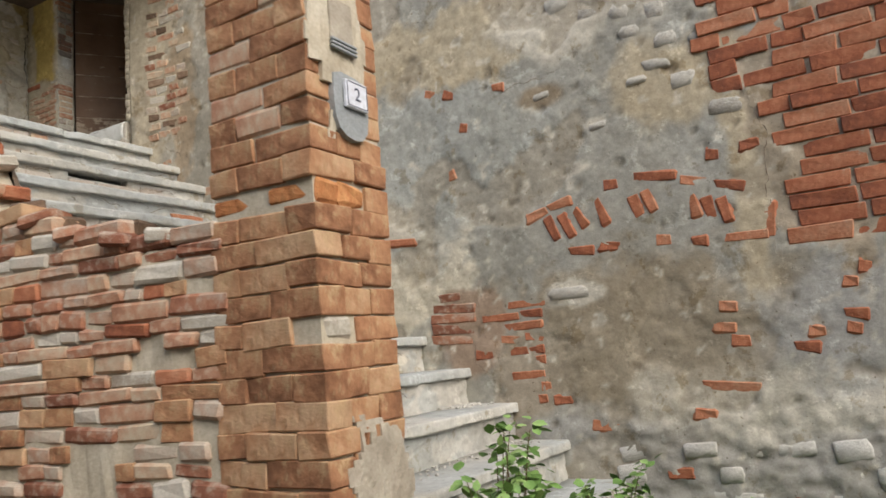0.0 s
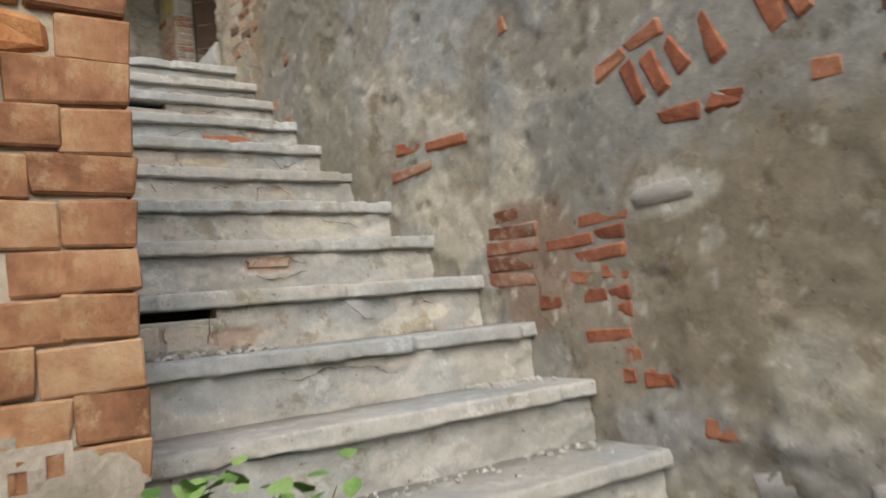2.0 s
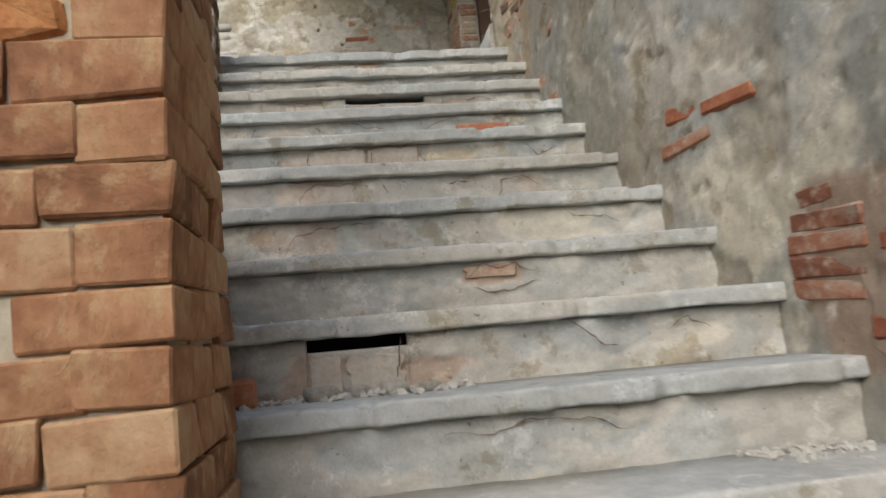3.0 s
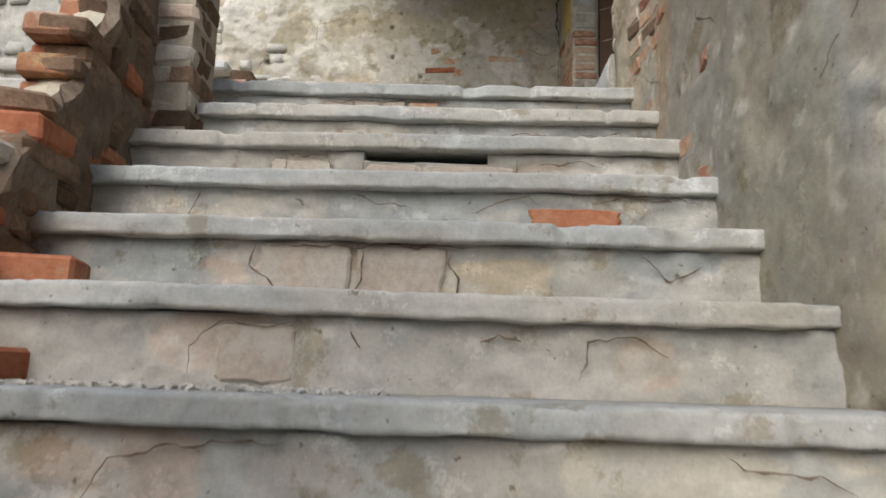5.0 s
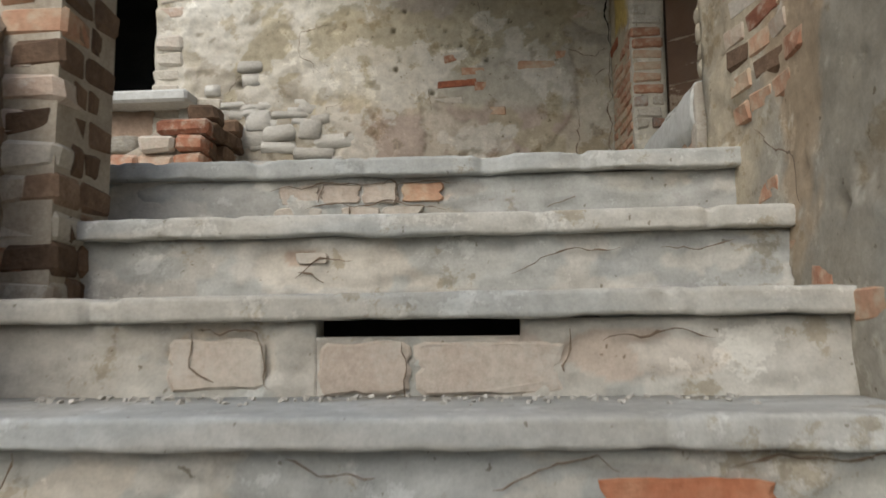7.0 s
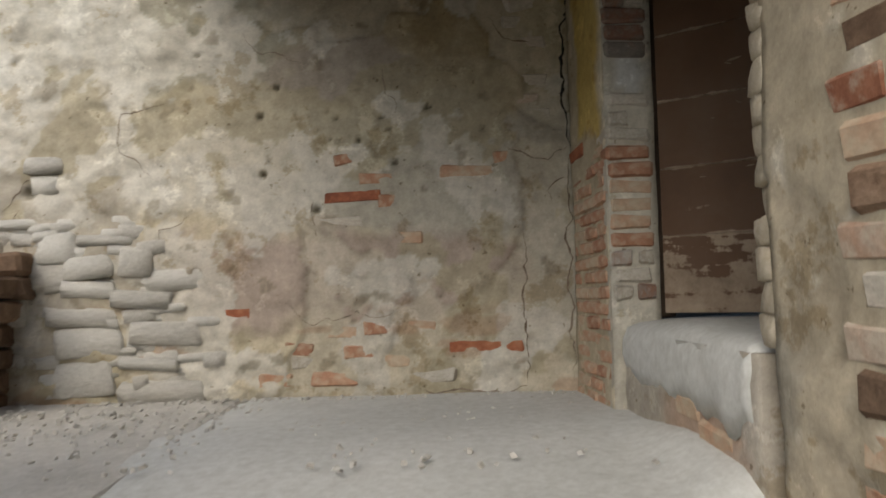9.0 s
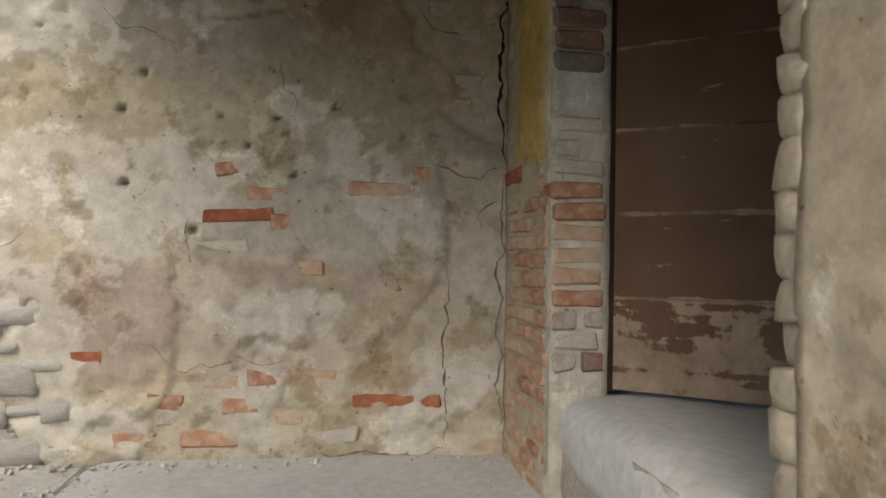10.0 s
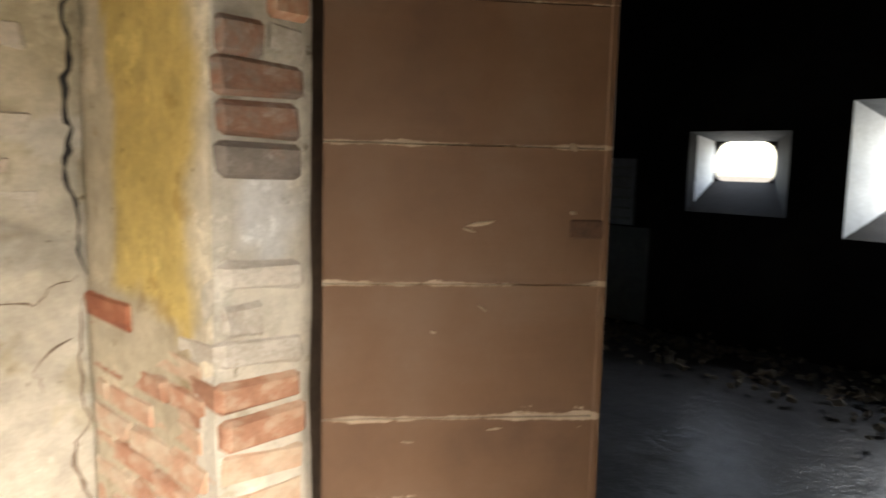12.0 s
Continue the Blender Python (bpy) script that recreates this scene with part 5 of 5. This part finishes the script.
# ---- door ----
door = new("door_1")
hinge, free = V3((-0.058, 5.955, 0)), V3((0.23, 5.742, 0))
DW = (free - hinge).length
door.matrix_basis = Matrix.Translation((hinge.x, hinge.y, SILL + 0.012)) @ Matrix.Rotation(math.atan2(free.y - hinge.y, free.x - hinge.x), 4, "Z")
tagged(door, "half-open plank door in peeling dark brown paint", "door", kind="structure")
joints = [0.0] + [0.19 + 0.17 * i for i in range(10)]
for i, (a, b) in enumerate(zip(joints, joints[1:])):
    bm = box_bm((DW - 0.014, 0.032, b - a - 0.0006), (DW / 2 + 0.007, rng.gauss(0, 0.0008), (a + b) / 2), 0.0015)
    ob = link_mesh("board", bm, DOOR_PAINT)
    ob.parent = door
for x, z, w, h, turn in ((0.206, 0.605, 0.016, 0.0025, -9), (0.19, 0.597, 0.009, 0.0015, 14), (0.21, 0.5, 0.008, 0.0015, 35), (0.15, 0.47, 0.005, 0.0015, 10), (0.27, 0.365, 0.012, 0.002, 2), (0.23, 0.345, 0.01, 0.0015, -6), (0.12, 0.33, 0.008, 0.0015, 4), (0.318, 0.7, 0.006, 0.004, 50), (0.32, 0.62, 0.005, 0.003, 4)):
    bm = bmesh.new()
    bmesh.ops.create_icosphere(bm, subdivisions=2, radius=1.0)
    for v in bm.verts:
        v.co = V3((v.co.x * w * (1 + 0.5 * fbm(v.co.x * 2 + z * 9, v.co.z * 2, x * 50)), v.co.y * 0.0016, v.co.z * h * (1 + 0.6 * fbm(v.co.x * 3, v.co.z * 2 + x * 40, z * 30))))
    bm.transform(pose(x, -0.0165, z, 0, turn, 0))
    ob = link_mesh("bare_chip", bm, BARE_WOOD)
    ob.parent = door
for z in (0.6, 1.3):
    ob = link_mesh("lock_iron", box_bm((0.045, 0.036, 0.026), (DW - 0.02, 0, z), 0.003), IRON)
    ob.parent = door
ob = link_mesh("edge_strip", box_bm((0.012, 0.036, 1.72), (DW + 0.004, 0, 0.86), 0.003), DOOR_PAINT)
ob.parent = door
# Dark strip filling the hinge gap, in place of the shadow there.
gap_strip = link_mesh("door_post", box_bm((0.05, 0.035, LINTEL - SILL), (-0.04, 5.992, (LINTEL + SILL) / 2), 0.004), WOOD_DARK)
tagged(gap_strip, "dark strip put in for the shadow gap beside the door", "door post", kind="structure")

# ---- dark room behind the door ----
RX0, RX1, RY0, RY1, RF, RC = 0.32, 3.6, 3.0, 8.9, 2.31, 4.75
bm = bmesh.new()
bmesh.ops.create_grid(bm, x_segments=80, y_segments=100, size=0.5)
for v in bm.verts:
    v.co = V3((1.95 + v.co.x * 3.4, 5.95 + v.co.y * 6.0, 0))
    v.co.z = RF + 0.014 * fbm(v.co.x * 1.5, v.co.y * 1.5) + 0.05 * max(0.0, fbm(v.co.x * 3, v.co.y * 2, 4.0)) * smooth01((v.co.x - 2.6) / 0.5)
tagged(link_mesh("floor_room", bm, WET, True), "dark damp uneven floor of the inner room", "floor", kind="structure")
ROOM_X = (RX0 + RX1) / 2
# Walls and ceiling all in one near-black grain.
tagged(link_mesh("wall_room_north", box_bm((3.6, 0.2, 2.6), (ROOM_X, RY1 + 0.1, 3.5)), NEAR_BLACK), "near-black room wall", "wall", kind="structure")
tagged(link_mesh("wall_room_south", box_bm((3.6, 0.2, 2.6), (ROOM_X, RY0 - 0.1, 3.5)), NEAR_BLACK), "near-black room wall", "wall", kind="structure")
tagged(link_mesh("wall_room_west", box_bm((0.03, RY1 - 5.98, 2.6), (RX0 + 0.02, (RY1 + 5.98) / 2, 3.5)), NEAR_BLACK), "near-black room wall", "wall", kind="structure")
tagged(link_mesh("wall_room_west_south", box_bm((0.03, 2.2, 2.6), (RX0 + 0.02, 4.1, 3.5)), NEAR_BLACK), "near-black room wall", "wall", kind="structure")
tagged(link_mesh("ceiling_room", box_bm((3.9, 6.3, 0.1), (ROOM_X, 5.95, RC + 0.05)), NEAR_BLACK), "near-black ceiling", "ceiling", kind="structure")
# far wall with two small deep windows: the opening on the room side (y, y, z, z) and the smaller one outside
TH = 0.4
WINS = [((6.84, 7.44, 3.09, 3.57), (7.08, 7.47, 3.275, 3.525), True), ((5.75, 6.54, 3.0, 3.72), (5.85, 6.46, 3.14, 3.62), False)]
bm = bmesh.new()
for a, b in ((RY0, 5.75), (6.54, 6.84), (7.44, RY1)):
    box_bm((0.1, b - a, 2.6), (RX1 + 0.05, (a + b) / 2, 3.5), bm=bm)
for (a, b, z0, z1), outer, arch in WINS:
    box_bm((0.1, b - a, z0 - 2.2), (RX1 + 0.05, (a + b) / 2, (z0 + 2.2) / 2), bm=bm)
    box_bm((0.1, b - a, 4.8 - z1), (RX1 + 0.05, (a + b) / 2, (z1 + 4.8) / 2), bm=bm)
tagged(link_mesh("wall_room_east", bm, NEAR_BLACK), "near-black far wall with two deep windows", "wall", kind="structure")
for i, ((a, b, z0, z1), (c, d, w0, w1), arch) in enumerate(WINS):
    win = new("window_%d" % (i + 1))
    win.matrix_basis = Matrix.Translation((RX1, (a + b) / 2, z0))
    tagged(win, "small deep whitewashed window opening", "window", kind="structure")
    inner = [V3((RX1 + 0.002, y, z)) for y, z in ((a, z0), (b, z0), (b, z1), (a, z1))]
    outer = [V3((RX1 + TH, y, z)) for y, z in ((c, w0), (d, w0), (d, w1), (c, w1))]
    # Lit reveal is white; sill, head and far reveal carry shade in their colour.
    for n, (name, material) in enumerate((("sill", NEAR_BLACK), ("reveal", CHALK), ("head", DIM_WASH), ("reveal", NEAR_BLACK))):
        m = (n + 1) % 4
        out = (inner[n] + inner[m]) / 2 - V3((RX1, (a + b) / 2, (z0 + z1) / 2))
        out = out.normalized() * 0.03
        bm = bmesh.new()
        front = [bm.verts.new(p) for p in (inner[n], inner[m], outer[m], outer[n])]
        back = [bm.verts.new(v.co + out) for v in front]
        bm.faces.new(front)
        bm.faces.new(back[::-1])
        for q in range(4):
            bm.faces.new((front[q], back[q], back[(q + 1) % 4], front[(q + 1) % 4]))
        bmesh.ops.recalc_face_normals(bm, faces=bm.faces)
        part(name, bm, material, win, {"sill": "dark sloping sill", "reveal": "splayed reveal", "head": "dimmed window head"}[name])
    glow = bpy.data.lights.new("window_daylight", "AREA")
    glow.shape, glow.size, glow.size_y, glow.energy, glow.color = "RECTANGLE", d - c, w1 - w0, 0.12 if arch else 1.2, (0.86, 0.93, 1.0)
    new("window_daylight", glow).matrix_basis = look((RX1 + TH + 0.05, (c + d) / 2, (w0 + w1) / 2), (RX1 - 2, (c + d) / 2, (w0 + w1) / 2))
    if not arch:
        part("mullion", box_bm((0.03, 0.025, w1 - w0), (RX1 + TH + 0.01, d - 0.14, (w0 + w1) / 2)), WOOD_DARK, win)
        part("glazing_bar", box_bm((0.025, d - c, 0.02), (RX1 + TH + 0.012, (c + d) / 2, w0 + 0.25)), WOOD_DARK, win)
    else:
        for y, sy in ((c, 1), (d, -1)):
            for z, sz in ((w0, 1), (w1, -1)):
                r = 0.055 if sz > 0 else 0.09
                bm = bmesh.new()
                arc = [(0.0, 0.0)] + [(r - r * math.sin(q * math.pi / 10), r - r * math.cos(q * math.pi / 10)) for q in range(6)]
                near = [bm.verts.new((RX1 + TH - 0.005, y + sy * p, z + sz * q)) for p, q in arc]
                far = [bm.verts.new((RX1 + TH + 0.03, v.co.y, v.co.z)) for v in near]
                bm.faces.new(near)
                bm.faces.new(far[::-1])
                for q in range(len(near)):
                    bm.faces.new((near[q], far[q], far[(q + 1) % len(near)], near[(q + 1) % len(near)]))
                bmesh.ops.recalc_face_normals(bm, faces=bm.faces)
                part("arch_corner", bm, NEAR_BLACK, win)
# Stand-in for a lit slatted reveal; the white carries its daylight.
board = new("notice_board")
board.matrix_basis = Matrix.Translation((RX1 - 0.03, 8.05, 2.97))
tagged(board, "pale slatted panel on the dark wall, daylight put into its white", "board")
part("panel", box_bm((0.02, 0.56, 0.43), (RX1 - 0.014, 8.07, 3.19), 0.003), PAPER, board)
for i in range(6):
    part("slat", box_bm((0.02, 0.22, 0.014), (RX1 - 0.032, 7.92, 3.02 + 0.065 * i), 0.003), CHALK, board)
# Paler grey plate for the light that falls on this bit of wall.
tagged(link_mesh("limewashed_patch", box_bm((0.02, 0.72, 0.62), (RX1 - 0.012, 8.03, 2.655), 0.004), SLATE), "greyish strip of wall below the board, light put into its colour", "wall", kind="structure")


# ---- rubble and chips ----
def chips(name, count, spot, size, material, label, category="rubble"):
    verts, faces = [], []
    for _ in range(count):
        x, y, z = spot()
        s = size * rng.uniform(0.4, 1.6)
        t = Euler((rng.uniform(0, 3), rng.uniform(0, 3), rng.uniform(0, 6))).to_matrix()
        o = len(verts)
        for cx, cy, cz in ((-1, -1, -1), (1, -1, -1), (1, 1, -1), (-1, 1, -1), (-1, -1, 1), (1, -1, 1), (1, 1, 1), (-1, 1, 1)):
            p = t @ V3((cx * s * rng.uniform(0.5, 1), cy * s * rng.uniform(0.4, 0.8), cz * s * rng.uniform(0.25, 0.6)))
            verts.append((x + p.x, y + p.y, z + p.z * 0.7 + s * 0.25))
        faces += [tuple(o + i for i in f) for f in ((3, 2, 1, 0), (4, 5, 6, 7), (0, 1, 5, 4), (1, 2, 6, 5), (2, 3, 7, 6), (3, 0, 4, 7))]
    me = bpy.data.meshes.new(name)
    me.from_pydata(verts, [], faces)
    me.materials.append(material)
    return tagged(new(name, me), label, category, kind="stuff")


def on_step(k, xa, xb, back=0.06):
    return lambda: (rng.uniform(xa, xb), FIRST + RUN * k + RUN - abs(rng.gauss(0, back)) + 0.02, RISE * (k + 1) + LIFT)


for k, xa, xb, n, s in ((3, -1.4, -0.8, 160, 0.01), (6, -1.55, -0.85, 520, 0.007), (7, -1.55, -1.2, 60, 0.008), (8, -1.55, -0.6, 120, 0.006), (9, -1.5, -0.3, 140, 0.005), (2, -0.3, -0.02, 120, 0.009), (1, -1.2, -0.4, 60, 0.007), (1, -0.3, 0.0, 25, 0.008), (4, -1.3, -0.2, 70, 0.006), (5, -1.5, -0.1, 70, 0.005), (10, -1.5, -0.1, 60, 0.005), (7, -0.3, 0.0, 40, 0.006)):
    chips("step_rubble", n, on_step(k, xa, xb), s, DUST, "small pale mortar chips lying on a step")
chips("landing_rubble", 900, lambda: (rng.uniform(-2.35, -1.1) if rng.random() < 0.8 else rng.uniform(-1.0, -0.1), BACK - abs(rng.gauss(0.05, 0.3)) if rng.random() < 0.7 else rng.uniform(5.4, 6.2), LANDING + 0.036), 0.006, DUST, "pale mortar rubble along the landing wall")
chips("landing_rubble", 160, lambda: (rng.uniform(-1.7, -0.2), BACK - 0.02 - abs(rng.gauss(0, 0.03)), LANDING + 0.042), 0.006, DUST, "pale mortar grit along the landing wall")
chips("room_rubble", 500, lambda: (rng.gauss(3.2, 0.22), rng.uniform(5.4, 8.6), RF + 0.01 + abs(rng.gauss(0, 0.02))), 0.02, MORTAR, "heap of pale debris across the dark room")
chips("foot_rubble", 260, lambda: (-abs(rng.gauss(0, 0.18)), rng.uniform(-0.3, 1.9), 0.0), 0.02, MORTAR, "stone rubble at the foot of the wall")

loose = None
for x, y, z, turn in ((-1.4, 2.9, RISE * 4 + LIFT, 14), (-1.57, 3.69, RISE * 7 + LIFT, 74), (-1.6, 3.87, RISE * 8 + LIFT, 12)):
    if loose is None:
        loose = link_mesh("loose_brick", box_bm((0.25, 0.12, 0.06), (0, 0, 0.031), 0.008), BRICK)
        tagged(loose, "fallen orange-red brick lying on a step", "brick", "loose bricks")
        loose.matrix_basis = pose(x, y, z, 0, 0, turn)
    else:
        copy_thing(loose, pose(x, y, z, 0, 0, turn))
for x, y, s in ((-1.14, 2.93, 0.06), (-1.06, 2.95, 0.045), (-0.98, 2.95, 0.05), (-0.9, 2.94, 0.04)):
    st = new("mortar_lump", PEBBLES[1])
    st.matrix_basis = pose(x, y, RISE * 4 + LIFT + s * 0.25, 0, 0, 30) @ Matrix.Diagonal((s * 1.3, s, s * 0.6, 1))
    tagged(st, "broken pale mortar lump lying on a step", "rubble", "mortar lumps")

# ---- unseen roof, placed to shade the landing ----
tagged(link_mesh("ceiling_loggia", box_bm((1.7, 2.15, 0.14), (-0.55, 5.43, 3.87), 0.01), WOOD_DARK), "unseen dark ceiling placed to shade the landing", "ceiling", kind="structure")


# Unseen walls, added to cut the low light on the door side.
for name, size, at in (("wall_court_west", (0.3, 30, 7), (-9.5, 2, 3.4)), ("wall_court_south", (18, 0.3, 5), (-1, -11, 2.4))):
    tagged(link_mesh(name, box_bm(size, at), MORTAR), "unseen plain wall added to block low light", "wall", kind="structure")

# ---- plants ----
def leaf_mesh(s):
    bm = bmesh.new()
    pts = [(0, 0, 0), (0.3, 0.32, 0.05), (0.62, 0.34, 0.03), (1, 0, -0.05), (0.62, -0.34, 0.03), (0.3, -0.32, 0.05), (0.5, 0, -0.02)]
    vs = [bm.verts.new(V3(p) * s) for p in pts]
    for f in ((0, 6, 1), (1, 6, 2), (2, 6, 3), (3, 6, 4), (4, 6, 5), (5, 6, 0)):
        bm.faces.new([vs[i] for i in f])
    me = bpy.data.meshes.new("leaf")
    bm.to_mesh(me)
    bm.free()
    me.materials.append(LEAF)
    me.polygons.foreach_set("use_smooth", [True] * 6)
    return me


LEAVES = [leaf_mesh(s) for s in (0.034, 0.042, 0.05)]


def shrub(x, y, reach, height, canes, lean):
    plant = new("bramble_shrub")
    plant.matrix_basis = Matrix.Translation((x, y, 0))
    tagged(plant, "young green bramble shrub before the lowest step", "shrub", "brambles at the stair foot")
    bm = bmesh.new()
    for c in range(canes):
        a = rng.uniform(0, 6.28)
        d = V3((math.cos(a) * reach * rng.uniform(0.3, 1) + lean[0], math.sin(a) * reach * rng.uniform(0.2, 0.7) + lean[1], height * rng.uniform(0.6, 1.0)))
        pts = [V3((x, y, 0)) + V3((d.x * t, d.y * t, d.z * (1.6 * t - 0.6 * t * t))) for t in (0, 0.2, 0.4, 0.6, 0.8, 1.0)]
        ringed = []
        for i, p in enumerate(pts):
            r = 0.004 * (1 - i / 7)
            ringed.append([bm.verts.new(p + V3((math.cos(q) * r, math.sin(q) * r, 0))) for q in (0, 2.1, 4.2)])
        for r0, r1 in zip(ringed, ringed[1:]):
            for i in range(3):
                bm.faces.new((r0[i], r0[(i + 1) % 3], r1[(i + 1) % 3], r1[i]))
        for i in range(1, 6):
            for _ in range(5):
                lf = new("leaf", rng.choice(LEAVES))
                lf.parent = plant
                p = pts[i] + V3((rng.gauss(0, 0.02), rng.gauss(0, 0.02), rng.gauss(0, 0.015)))
                lf.matrix_parent_inverse = plant.matrix_basis.inverted()
                lf.matrix_basis = pose(p.x, p.y, p.z, rng.gauss(0, 25), rng.gauss(0, 25), rng.uniform(0, 360))
    part("cane", bm, STEM, plant)


shrub(-1.6, 1.85, 0.14, 0.5, 6, (0.02, 0.02))
shrub(-1.42, 1.9, 0.14, 0.66, 8, (0.04, 0.0))
shrub(-1.27, 1.92, 0.12, 0.64, 8, (0.05, 0.0))
shrub(-1.14, 1.9, 0.08, 0.54, 6, (0.0, 0.02))
shrub(-0.9, 1.86, 0.16, 0.28, 6, (0.05, 0.04))
shrub(-0.64, 1.9, 0.09, 0.38, 6, (0.04, 0.02))
shrub(-0.45, 1.88, 0.12, 0.4, 6, (0.06, 0.0))
shrub(-0.4, 1.65, 0.2, 0.24, 5, (0.1, 0.05))
shrub(-0.15, 1.45, 0.18, 0.2, 5, (0.0, 0.0))
shrub(-0.2, 1.1, 0.18, 0.18, 4, (0.0, 0.0))
verts, faces = [], []
for _ in range(2600):
    x, y = -abs(rng.gauss(0.1, 0.3)) - 0.02, rng.uniform(-0.5, 1.95)
    if x < -1.0:
        continue
    h, a, b = rng.uniform(0.03, 0.12), rng.uniform(0, 6.28), rng.uniform(0.005, 0.02)
    o = len(verts)
    w = V3((math.cos(a), math.sin(a), 0)) * b
    tip = V3((rng.gauss(0, 0.04), rng.gauss(0, 0.04), h))
    verts += [(x - w.x, y - w.y, -0.01), (x + w.x, y + w.y, -0.01), (x + tip.x + w.x * 0.5, y + tip.y + w.y * 0.5, h * 0.8), (x + tip.x * 1.3, y + tip.y * 1.3, h), (x + tip.x - w.x * 0.5, y + tip.y - w.y * 0.5, h * 0.8)]
    faces.append(tuple(range(o, o + 5)))
me = bpy.data.meshes.new("weeds")
me.from_pydata(verts, [], faces)
me.materials.append(LEAF)
tagged(new("weeds", me), "low green weeds along the wall foot", "weeds", kind="stuff")

# ---- true size ----
for ob in scene.objects:
    if ob.parent is None and ob != cam and ob != sun:
        ob.matrix_basis = Matrix.Scale(SIZE, 4) @ ob.matrix_basis
